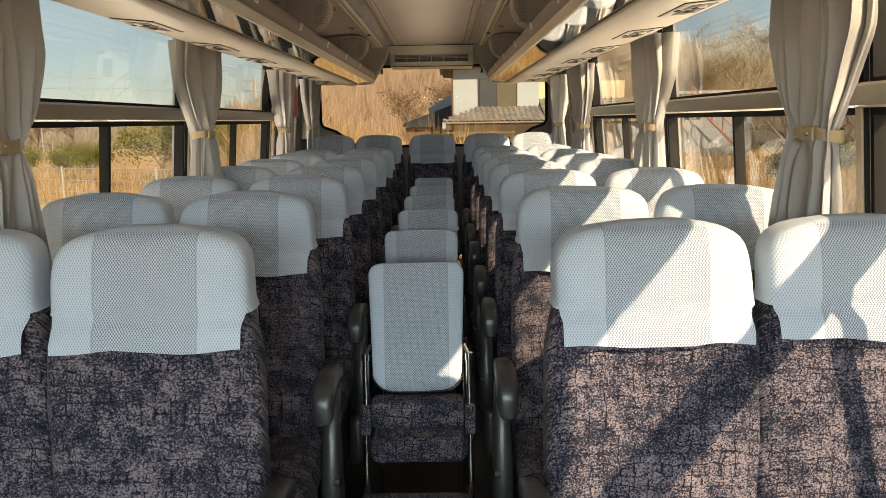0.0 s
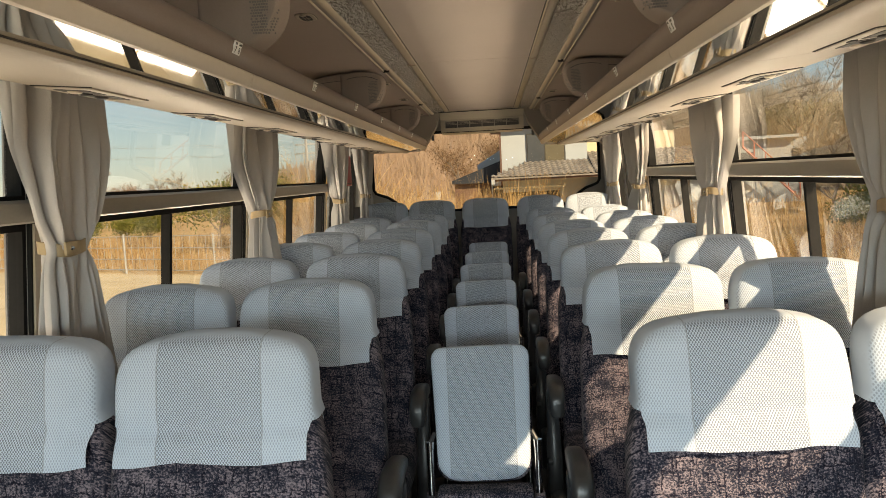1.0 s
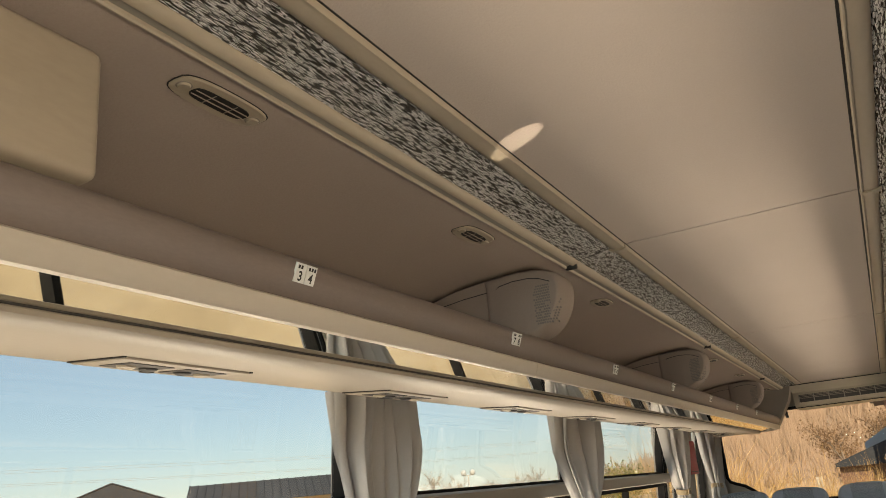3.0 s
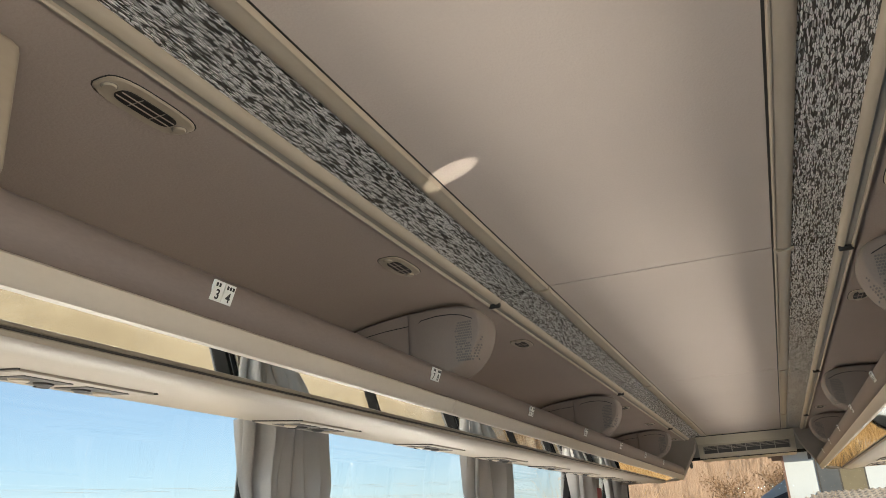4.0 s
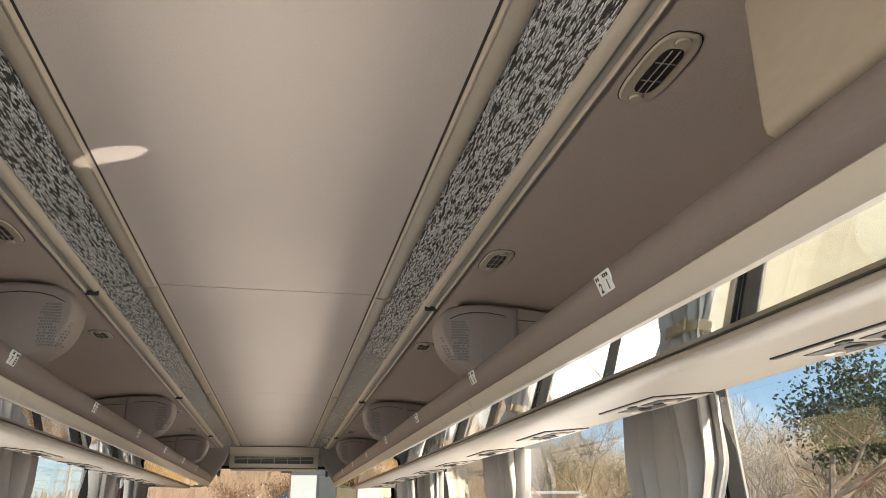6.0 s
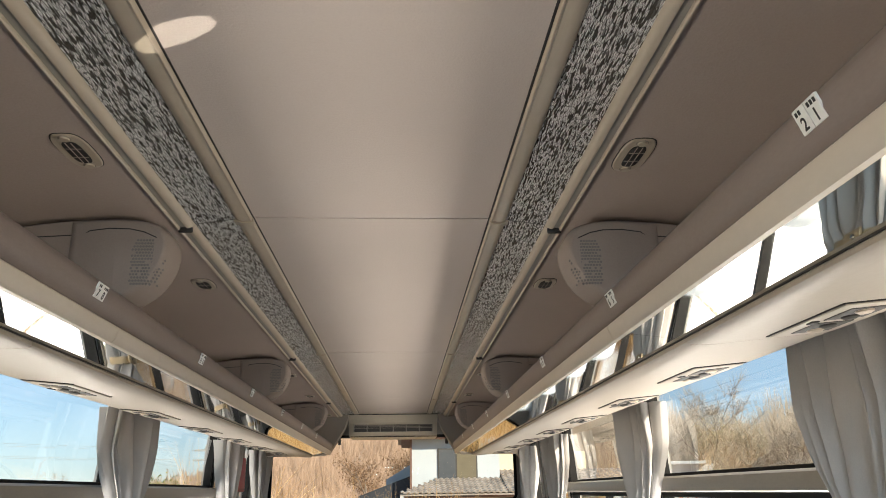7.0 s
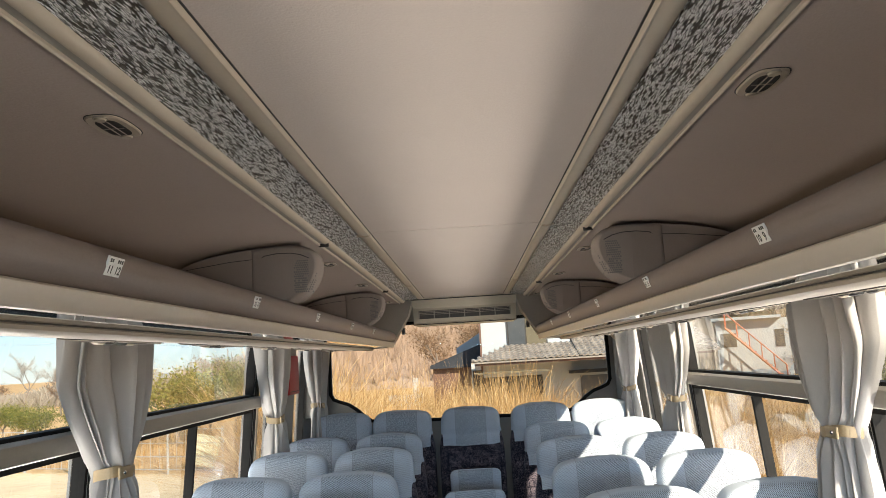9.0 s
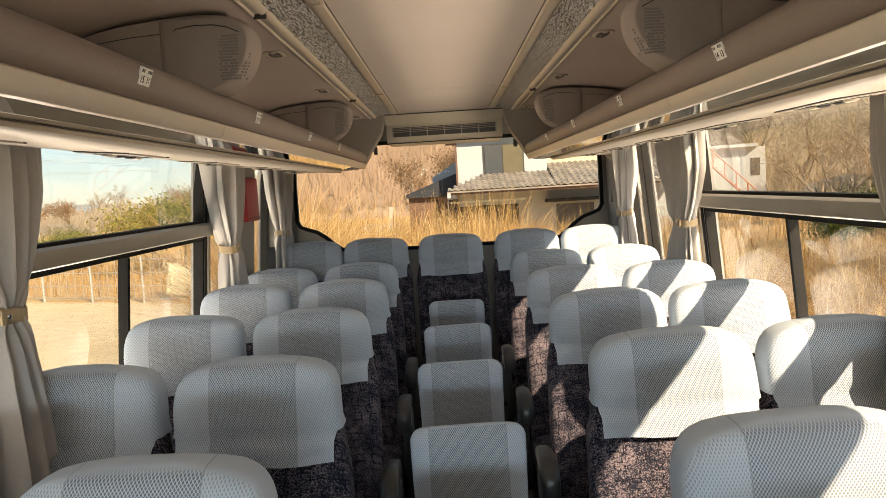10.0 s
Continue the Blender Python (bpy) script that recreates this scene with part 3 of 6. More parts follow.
def ceiling_vent(x, y, length, group):
    """An oval air outlet with slats and a round knob at each end."""
    ob = root("ceiling_vent", (x, y, 1.9125), "tan oval air outlet with dark slats in the rack lining", "air vent", group)
    b = bmesh.new()
    n = 28
    rim = []
    for z, k in ((0.004, 1.0), (-0.0015, 1.0), (-0.0032, 0.94), (-0.0030, 0.80)):
        rim.append([b.verts.new((0.028 * k * math.copysign(abs(math.cos(a)) ** 0.55, math.cos(a)), length / 2 * (1 - (1 - k) * 0.6) * math.copysign(abs(math.sin(a)) ** 0.7, math.sin(a)), z))
                    for a in (2 * math.pi * i / n for i in range(n))])
    for r0, r1 in zip(rim, rim[1:]):
        for i in range(n):
            b.faces.new((r0[i], r0[(i + 1) % n], r1[(i + 1) % n], r1[i]))
    b.faces.new(rim[-1])
    part("plate", b, MOLD, ob)
    b = bmesh.new()
    gap = [[b.verts.new((0.0297 * math.copysign(abs(math.cos(a)) ** 0.55, math.cos(a)), (length / 2 + 0.0018) * math.copysign(abs(math.sin(a)) ** 0.7, math.sin(a)), z))
            for a in (2 * math.pi * i / n for i in range(n))] for z in (0.004, -0.0004)]
    for i in range(n):
        b.faces.new((gap[0][i], gap[0][(i + 1) % n], gap[1][(i + 1) % n], gap[1][i]))
    b.faces.new(gap[1])
    part("shadow_gap", b, DARK, ob)
    sl, hw = (length * 0.315, 0.0140) if length > 0.12 else (length * 0.335, 0.0165)
    b = bmesh.new()
    mouth = [[b.verts.new((hw * math.copysign(abs(math.cos(a)) ** 0.6, math.cos(a)), sl * math.copysign(abs(math.sin(a)) ** 0.45, math.sin(a)), z))
              for a in (2 * math.pi * i / n for i in range(n))] for z in (-0.002, -0.0042)]
    for i in range(n):
        b.faces.new((mouth[0][i], mouth[0][(i + 1) % n], mouth[1][(i + 1) % n], mouth[1][i]))
    b.faces.new(mouth[1])
    part("slot", b, DARK, ob)
    for k in (-1, 1):
        b = bmesh.new()
        box(b, (k * 0.0047 - 0.0005, -sl * 0.95, -0.0055), (k * 0.0047 + 0.0005, sl * 0.95, -0.0040))
        part("slat", b, SPEAKER, ob)
    for k in (-1, 1) if length > 0.12 else (0,):
        b = bmesh.new()
        box(b, (-hw * 0.92, k * sl * 0.40 - 0.0004, -0.0052), (hw * 0.92, k * sl * 0.40 + 0.0005, -0.0040))
        part("vane", b, FAIRING, ob)
    for k in (-1, 1):
        b = bmesh.new()
        tube(b, [(0, k * length * 0.405, -0.002), (0, k * length * 0.405, -0.0034)], [0.0108, 0.0104], 18)
        part("knob_ring", b, FAIRING, ob)
        b = bmesh.new()
        tube(b, [(0, k * length * 0.405, -0.002), (0, k * length * 0.405, -0.0062)], [0.0090, 0.0078], 16)
        part("knob", b, MOLD, ob)
    return ob


for s in (-1, 1):
    for y, l in ((-0.35, 0.13), (0.35, 0.13), (1.12, 0.150), (1.85, 0.130), (2.71, 0.105), (4.43, 0.10), (5.28, 0.10), (6.44, 0.09)):
        ceiling_vent(-0.470 if s < 0 else 0.460, y, l, "rack air outlets")

# ---- overhead racks ----
RACK0, RACK1 = -1.2, 6.60
SEAMS = [RACK0, 0.355, 2.075, 3.79, 5.50, RACK1]
TUBE_PTS = [(x + 0.020, z if z < 1.69 else 1.69 + (z - 1.69) * 0.85) for x, z in [(0.458, 1.660), (0.446, 1.667), (0.434, 1.680), (0.427, 1.697), (0.427, 1.713), (0.434, 1.727), (0.447, 1.736), (0.463, 1.738),
            (0.478, 1.733), (0.488, 1.72), (0.490, 1.665)]]
for s in (-1, 1):
    rack = root("overhead_rack", (0, 0, 0), "open overhead luggage rack with a padded brown-grey front tube", "luggage rack", "luggage racks")
    b = bmesh.new()
    prism(b, [(s * x, z) for x, z in TUBE_PTS], RACK0, RACK1)
    part("tube", b, TUBE, rack, "padded brown-grey front edge")
    for y0, y1 in zip(SEAMS, SEAMS[1:]):
        b = bmesh.new()
        prism(b, [(s * x, z) for x, z in ((0.452, 1.6605), (0.4535, 1.655), (0.459, 1.640), (0.464, 1.634), (0.472, 1.633), (0.474, 1.64), (0.49, 1.664), (0.456, 1.664))], y0 + 0.001, y1 - 0.001)
        part("lower_panel", b, CREAM, rack, "smooth cream lower face")
        b = bmesh.new()
        prism(b, [(s * x, z) for x, z in ((0.470, 1.6488), (0.602, 1.6344), (0.602, 1.645), (0.470, 1.658))], y0 + 0.0006, y1 - 0.0006)
        part("mirror_panel", b, MIRROR, rack, "dark mirror-finish underside", smooth=False)
    b = bmesh.new()
    prism(b, [(s * x, z) for x, z in ((0.484, 1.668), (0.93, 1.668), (0.93, 1.676), (0.484, 1.676))], RACK0, RACK1)
    part("shelf", b, LINER, rack, "cloth-lined shelf")

    ledge = root("service_ledge", (0, 0, 0), "cream ledge over the side windows with reading-light units", "service panel", "service ledges")
    seams = [RACK0, 0.345, 2.055, 3.77, 5.48, 6.62]
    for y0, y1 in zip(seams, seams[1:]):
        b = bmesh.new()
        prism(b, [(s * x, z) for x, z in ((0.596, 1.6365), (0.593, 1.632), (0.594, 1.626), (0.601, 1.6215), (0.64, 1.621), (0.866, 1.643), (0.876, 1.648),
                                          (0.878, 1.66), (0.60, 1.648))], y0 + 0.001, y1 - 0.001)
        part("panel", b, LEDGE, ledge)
    b = bmesh.new()
    prism(b, [(s * x, z) for x, z in ((0.591, 1.6385), (0.591, 1.6345), (0.604, 1.6335), (0.604, 1.6385))], RACK0, 6.62)
    part("edge_bead", b, DARKTRIM, ledge, "thin dark edge bead")
    # tapering rear end
    b = bmesh.new()
    v = [b.verts.new((s * x, y, z)) for x, y, z in ((0.593, 6.62, 1.634), (0.60, 6.62, 1.622), (0.876, 6.62, 1.648), (0.876, 6.62, 1.66), (0.60, 6.62, 1.66),
                                                    (0.74, 6.80, 1.645), (0.876, 6.98, 1.65), (0.876, 6.98, 1.66), (0.74, 6.80, 1.66))]
    for f in ((0, 1, 2, 3, 4), (1, 5, 6, 2), (2, 6, 7, 3), (3, 7, 8, 4), (4, 8, 5, 1, 0), (5, 8, 7, 6)):
        b.faces.new([v[i] for i in f])
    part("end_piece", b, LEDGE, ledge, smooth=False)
    b = bmesh.new()
    prism(b, [(s * x, z) for x, z in ((0.948, 1.652), (0.962, 1.658), (1.046, 1.570), (1.034, 1.560))], 6.905, 6.93)
    part("end_strut", b, CREAM, ledge, "slanting cream strut at the ledge's rear end")
    # curtain rail and window head behind the ledge
    b = bmesh.new()
    prism(b, [(s * x, z) for x, z in ((0.955, 1.700), (0.985, 1.700), (0.985, 1.765), (0.955, 1.765))], RACK0, 7.2)
    part("curtain_rail", b, RAIL, ledge, "grey curtain rail")
    b = bmesh.new()
    prism(b, [(s * x, z) for x, z in ((0.98, 1.760), (1.09, 1.760), (1.09, 1.780), (0.98, 1.780))], RACK0, 7.28)
    part("window_head", b, RAIL, ledge)


def lamp_unit(s, y):
    """Reading lamps and air nozzles let into the ledge."""
    a = math.atan2(0.022, 0.226)
    ob = root("reading_light_unit", (s * 0.795, y, 1.635), "cream reading-light unit with small dark nozzles", "reading light", "reading-light units")
    ob.rotation_euler = (0, -s * a, 0)
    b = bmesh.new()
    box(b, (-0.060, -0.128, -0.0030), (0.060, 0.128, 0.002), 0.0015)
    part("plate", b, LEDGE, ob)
    b = bmesh.new()
    for lo, hi in (((-0.064, -0.132, -0.0012), (0.064, -0.129, 0.002)), ((-0.064, 0.129, -0.0012), (0.064, 0.132, 0.002)), ((-0.064, -0.129, -0.0012), (-0.061, 0.129, 0.002))):
        box(b, lo, hi)
    part("shadow_gap", b, DARK, ob, smooth=False)
    for k in (-1, 1):
        b = bmesh.new()
        box(b, (-0.034, k * 0.056 - 0.043, -0.0045), (0.036, k * 0.056 + 0.043, -0.0025), 0.001)
        part("recess", b, DARKTRIM, ob, "dark recess")
        for j in (-1, 1):
            b = bmesh.new()
            yy = k * 0.056 + j * 0.021
            tube(b, [(0.0, yy, -0.004), (0.0, yy, -0.007), (0.0, yy, -0.0095)], [0.015, 0.014, 0.009], 12)
            part("nozzle", b, MOLD if j * k > 0 else DARK, ob)
    b = bmesh.new()
    box(b, (-0.052, -0.010, -0.0055), (-0.038, 0.010, -0.002), 0.001)
    part("button", b, DARK, ob)
    return ob


for s in (-1, 1):
    y = 0.635 if s < 0 else 0.61
    while y < 6.45:
        lamp_unit(s, y)
        y += 0.695 if s < 0 else 0.64


def rounded(pts, keep, times=3):
    """An outline with its corners cut again and again; the corners in keep stay."""
    tags = [k in keep for k in range(len(pts))]
    for _ in range(times):
        out, marks = [], []
        n = len(pts)
        for k in range(n):
            (x0, z0), (x1, z1), (x2, z2) = pts[k - 1], pts[k], pts[(k + 1) % n]
            if tags[k]:
                out.append((x1, z1)), marks.append(True)
            else:
                out += [(x0 * 0.25 + x1 * 0.75, z0 * 0.25 + z1 * 0.75), (x2 * 0.25 + x1 * 0.75, z2 * 0.25 + z1 * 0.75)]
                marks += [False, False]
        pts, tags = out, marks
    return pts


def domed_body(bm, pts, y0, y1, bulge, steps=6):
    """An outline in x and z drawn along y, its front end drawn in by a rounded shoulder."""
    cx = sum(p[0] for p in pts) / len(pts)
    cz = sum(p[1] for p in pts) / len(pts)
    reach = max(math.hypot(x - cx, z - cz) for x, z in pts)
    rings = []
    for k in range(steps + 1):
        a = math.pi / 2 * k / steps
        inset, y = bulge * (1 - math.sin(a)), y0 + bulge * (1 - math.cos(a))
        rings.append([bm.verts.new((cx + (x - cx) * (1 - inset / reach), y, cz + (z - cz) * (1 - inset / reach))) for x, z in pts])
    rings.append([bm.verts.new((x, y1, z)) for x, z in pts])
    n = len(pts)
    for a, b in zip(rings, rings[1:]):
        for i in range(n):
            bm.faces.new((a[i], a[(i + 1) % n], b[(i + 1) % n], b[i]))
    bm.faces.new(rings[0])
    bm.faces.new(rings[-1][::-1])


def rack_speaker(s, y):
    """A felt-covered loudspeaker pod that spans the rack, with a rounded nose."""
    ob = root("rack_speaker", (0, y, 0), "grey-beige felt loudspeaker pod in the luggage rack", "speaker", "rack speakers")
    body = rounded([(0.570, 1.672), (0.90, 1.672), (0.90, 1.755), (0.86, 1.82), (0.80, 1.862), (0.70, 1.888), (0.605, 1.899), (0.570, 1.902)], (0, 1, 7), 2)
    b = bmesh.new()
    domed_body(b, [(s * x, z) for x, z in body], -0.0165, 0.19, 0.014, 4)
    part("body", b, SPEAKER, ob)
    nose = rounded([(0.607, 1.680), (0.607, 1.901), (0.555, 1.906), (0.50, 1.908), (0.448, 1.902), (0.412, 1.886), (0.400, 1.852), (0.409, 1.808), (0.428, 1.775),
                    (0.456, 1.750), (0.486, 1.736), (0.515, 1.726), (0.515, 1.680)], (0, 1, 12), 3)
    b = bmesh.new()
    domed_body(b, [(s * x, z) for x, z in nose], -0.024, 0.075, 0.036, 8)
    part("nose", b, SPEAKER, ob)
    # the seam that runs up the nose's outer side and along under its lid
    b = bmesh.new()
    line = [(0.594, 1.720), (0.592, 1.790), (0.588, 1.835), (0.578, 1.862), (0.558, 1.875), (0.52, 1.880), (0.48, 1.879), (0.452, 1.873), (0.428, 1.862), (0.412, 1.850)]
    deep = [-0.0178, -0.0178, -0.0185, -0.0220, -0.0236, -0.0243, -0.0243, -0.0242, -0.0238, -0.0170]
    tube(b, [(s * x, yy, z) for (x, z), yy in zip(line, deep)], 0.0012, 6)
    part("lid_seam", b, DARK, ob)
    b = bmesh.new()
    tube(b, [(s * 0.590, -0.0172, 1.868), (s * 0.66, -0.0172, 1.864), (s * 0.79, -0.0172, 1.848)], 0.0010, 6)
    part("seam", b, DARK, ob)
    # perforated patch: many small dimples
    b = bmesh.new()
    rng = random.Random(5)
    for i in range(11):
        for j in range(15):
            x = 0.409 + i * 0.0058 + (0.0029 if j % 2 else 0)
            z = 1.765 + j * 0.0064
            if rng.random() < 0.02 + 0.22 * abs(i - 6) / 6 or (i - 5.5) / 7.0 + (j - 8) / 30.0 > 0.80 or (5.5 - i) / 6.5 + abs(j - 8) / 16.0 > 1.05:
                continue
            edge = 0.402 + 0.00045 * max(0, 8 - j) ** 1.6
            if x < edge + 0.004:
                continue
            lean = math.asin(max(0.0, 1 - (x - edge) / 0.036))
            m = Matrix.Translation((s * x, -0.0250 + 0.036 * (1 - math.cos(lean)), z)) @ Matrix.Rotation(-s * lean, 4, "Z") @ Matrix.Rotation(radians(90), 4, "X")
            bmesh.ops.create_circle(b, cap_ends=True, segments=6, radius=0.0027, matrix=m)
    part("grille", b, GRILLE, ob, "patch of small perforations", smooth=False)
    return ob


for s in (-1, 1):
    for y in (2.175, 3.885, 5.595):
        rack_speaker(s, y)


def text_mesh(name, words, size, mat, m, parent):
    cu = bpy.data.curves.new(name, "FONT")
    cu.body, cu.size, cu.align_x, cu.align_y, cu.extrude = words, size, "CENTER", "CENTER", 0.0001
    cu.offset = 0.0005
    ob = new(name, cu)
    cu.materials.append(mat)
    ob.parent = parent
    ob.matrix_local = m
    return ob


def seat_label(s, y, left, right):
    """Two small white stickers side by side on the rack tube, each with a row of tiny marks over a number."""
    nx, nz = -s * 0.93, -0.36
    along = Vector((0, -s, 0))
    normal = Vector((nx, 0, nz)).normalized()
    # in reading order the sticker runs along the aisle
    xd = Vector((0, 1, 0)) if s < 0 else Vector((0, -1, 0))
    yd = normal.cross(xd)
    m = Matrix((xd, yd, normal)).transposed().to_4x4()
    m.translation = Vector((s * 0.4455, y, 1.699))
    ob = root("seat_label", m.translation, "pair of small white seat-number stickers on the rack tube", "sticker", "seat-number stickers")
    ob.matrix_world = m @ Matrix.Scale(0.70, 4)
    for k, word in ((-1, left), (1, right)):
        b = bmesh.new()
        box(b, (k * 0.0155 - 0.0148, -0.019, -0.004), (k * 0.0155 + 0.0148, 0.019, 0.0012), 0.0006, 1)
        part("sticker", b, PAPER, ob)
        text_mesh("number", word, 0.026 if len(word) < 2 else 0.022, INK, pose(k * 0.0155, -0.007, 0.0016), ob)
        for j in range(3 if k > 0 else 2):
            b = bmesh.new()
            box(b, (k * 0.0155 - 0.010 + j * 0.008, 0.008, 0.001), (k * 0.0155 - 0.0045 + j * 0.008, 0.015, 0.0015))
            part("mark", b, INK, ob, smooth=False)
    return ob


for k in range(8):
    if k < 7:
        seat_label(-1, 1.252 + 0.703 * k, str(4 * k + 3), str(4 * k + 4))
        seat_label(1, 1.286 + 0.727 * k, str(4 * k + 2), str(4 * k + 1))

# cream cabinets at the front end of each rack
for s in (-1, 1):
    cab = root("front_cabinet", (0, 0, 0), "cream moulded cabinet at the front of the luggage rack", "cabinet", "front cabinets")
    b = bmesh.new()
    box(b, (s * 0.468, 0.05, 1.742), (s * 0.88, 0.945 if s < 0 else 0.965, 1.897), 0.012, 3)
    part("body", b, MOLD, cab)
    b = bmesh.new()
    box(b, (s * 0.50, 0.10, 1.732), (s * 0.87, 0.90, 1.745))
    part("base", b, CREAM, cab)
    if s > 0:
        latch = bmesh.new()
        box(latch, (0.4565, 0.70, 1.775), (0.4695, 0.80, 1.815), 0.005, 3)
        l = part("latch", latch, ARM, cab, "grey plastic latch")
        b = bmesh.new()
        tube(b, [(0.457, 0.765, 1.795), (0.4545, 0.765, 1.795)], 0.010, 14)
        part("button", b, DARK, l)

# rear duct housing
duct = root("rear_duct", (0, 0, 0), "cream air-duct housing with a long grille above the rear window", "air duct")
b = bmesh.new()
v = [[b.verts.new((x, y, z)) for y, z in ((6.60, 1.945), (6.60, 1.928), (6.68, 1.886), (6.705, 1.876), (6.735, 1.782), (6.76, 1.774), (7.12, 1.774), (7.28, 1.81), (7.295, 1.945))] for x in (-0.335, 0.335)]
for i in range(9):
    b.faces.new((v[0][i], v[0][(i + 1) % 9], v[1][(i + 1) % 9], v[1][i]))
b.faces.new(v[0]), b.faces.new(v[1][::-1])
part("housing", b, DUCT, duct, smooth=False)
b = bmesh.new()
for yy, zz in ((6.6025, 1.928), (6.735, 1.774)):
    box(b, (-0.336, yy - 0.004, zz - 0.004), (0.336, yy + 0.004, zz + 0.002))
part("seal", b, DARK, duct, smooth=False)
b = bmesh.new()
box(b, (-0.300, 6.706, 1.808), (0.300, 6.724, 1.860))
g = part("grille", b, DARKTRIM, duct, "long dark air grille")
for k in range(5):
    b = bmesh.new()
    z = 1.815 + k * 0.0098
    box(b, (-0.298, 6.700 + (1.860 - z) * 0.2, z - 0.0016), (0.298, 6.708 + (1.860 - z) * 0.2, z + 0.0016))
    part("slat", b, FAIRING, g)
for k in range(7):
    b = bmesh.new()
    x = -0.297 + k * 0.099
    box(b, (x - 0.003, 6.698, 1.806), (x + 0.003, 6.722, 1.862))
    part("divider", b, RAIL, g)
for s in (-1, 1):
    b = bmesh.new()
    front = [(0.338, 1.945), (0.338, 1.905), (0.362, 1.828), (0.390, 1.782), (0.423, 1.730), (0.447, 1.688), (0.474, 1.648), (0.52, 1.634), (0.93, 1.634), (0.93, 1.945)]
    prism(b, [(s * x, z) for x, z in front], 6.605, 6.74)
    part("side_fairing", b, FAIRING, duct, "curved grey-beige fairing at the rack's end")
    b = bmesh.new()
    box(b, (s * 0.396, 6.735, 1.715), (s * 0.418, 6.75, 1.760), 0.004)
    part("hook", b, DARKTRIM, duct)


# ---- curtains ----
def curtain(s, y, top=0.40, waist=0.18, foot=0.30, seed=0, low=0.78, strap=True, lean=0.0, skew=0.0):
    """A gathered curtain at a pillar: a bundle of sharp-valleyed pleats that closes in to a strap at the waist."""
    X = 1.0 if s < 0 else 1.035
    rng = random.Random(seed)
    ob = root("curtain", (0, 0, 0), "grey pleated curtain gathered by a tan strap at a window pillar", "curtain", "window curtains")
    ph = [rng.uniform(0, 6.28) for _ in range(8)]
    pleats = rng.choice((17, 19))
    ztie, ztop = 1.29, 1.69

    def pt(a, v):
        z = low + (ztop - low) * v
        if z > ztie:
            u = (z - ztie) / (ztop - ztie)
            hy = waist / 2 + (top - waist) / 2 * (min(1.0, u / 0.62) ** 0.75 * (1 - 0.20 * max(0.0, u - 0.55) / 0.45))
            hx, deep = 0.028 + 0.026 * u ** 0.7, 0.020 + 0.042 * u ** 0.6
        else:
            u = (ztie - z) / (ztie - low)
            hy = waist / 2 + (foot - waist) / 2 * u ** 0.55
            hx, deep = 0.028 + 0.026 * u ** 0.7, 0.020 + 0.038 * u ** 0.5
        c, sn = math.cos(a), math.sin(a)
        bx, by = hx * math.copysign(abs(c) ** 0.75, c), hy * math.copysign(abs(sn) ** 0.85, sn)
        q = pleats * a / 2 + 0.9 * math.sin(2 * a + ph[0]) + 0.6 * math.sin(5 * a + ph[1]) + 0.45 * math.sin(2.2 * v + 3 * a + ph[2])
        ridge = (0.45 * abs(math.sin(q)) ** 0.7 + 0.55 * (1 - abs(2 * (q / math.pi % 1.0) - 1))) * (0.85 + 0.45 * math.sin(3 * a + ph[3] + 1.4 * v)) + 0.10 * math.sin(9 * a + 6 * v + ph[4])
        out = deep * (ridge - 0.55)
        n = math.hypot(c / hx, sn / hy)
        nx, ny = c / hx / n, sn / hy / n
        pinch = 0.010 * math.exp(-((z - ztie) / 0.07) ** 2) * math.sin(4 * a + 30 * v + ph[5])
        sway = 0.014 * math.sin(4.4 * v + ph[6])
        return (s * (X + bx + nx * (out + pinch)), y + by + ny * out * 0.8 + sway + 0.008 * math.sin(11 * v + ph[7] + 2 * a) + lean * (ztie - z) - skew * (bx + hx), z)
    b = bmesh.new()
    nu, nv = pleats * 10, 40
    grid = [[b.verts.new(pt(2 * math.pi * i / nu, j / nv)) for j in range(nv + 1)] for i in range(nu)]
    for i in range(nu):
        for j in range(nv):
            k = (i + 1) % nu
            b.faces.new((grid[i][j], grid[k][j], grid[k][j + 1], grid[i][j + 1]))
    for j in (0, nv):
        ctr = b.verts.new((s * X, y, low + (ztop - low) * j / nv))
        for i in range(nu):
            b.faces.new((ctr, grid[i][j], grid[(i + 1) % nu][j]))
    part("cloth", b, CURTAIN, ob)
    if strap:
        b = bmesh.new()
        n = 40
        hw, hx = waist / 2 + 0.012, 0.041
        rings = []
        for dz, k in ((-0.015, 1.0), (-0.016, 1.05), (0.014, 1.06), (0.015, 1.0)):
            rings.append([b.verts.new((s * X + hx * k * math.copysign(abs(math.cos(a)) ** 0.6, math.cos(a)), y + hw * k * math.copysign(abs(math.sin(a)) ** 0.8, math.sin(a)) + lean * 0,
                                       ztie + dz + 0.006 * math.sin(a * 2 + ph[1]))) for a in (2 * math.pi * i / n for i in range(n))])
        for r0, r1 in zip(rings, rings[1:] + rings[:1]):
            for i in range(n):
                b.faces.new((r0[i], r0[(i + 1) % n], r1[(i + 1) % n], r1[i]))
        st = part("strap", b, STRAP, ob, "tan leatherette strap")
        b = bmesh.new()
        yy = y - 0.02
        box(b, (s * (X - 0.047), yy - 0.045, ztie - 0.017), (s * (X - 0.039), yy + 0.02, ztie + 0.016), 0.003)
        part("tab", b, STRAP, st, "loose strap end")
        b = bmesh.new()
        tube(b, [(s * (X - 0.046), yy - 0.02, ztie), (s * (X - 0.0505), yy - 0.02, ztie)], [0.0065, 0.0045], 12)
        part("stud", b, CHROME, st, "small metal stud")
    return ob


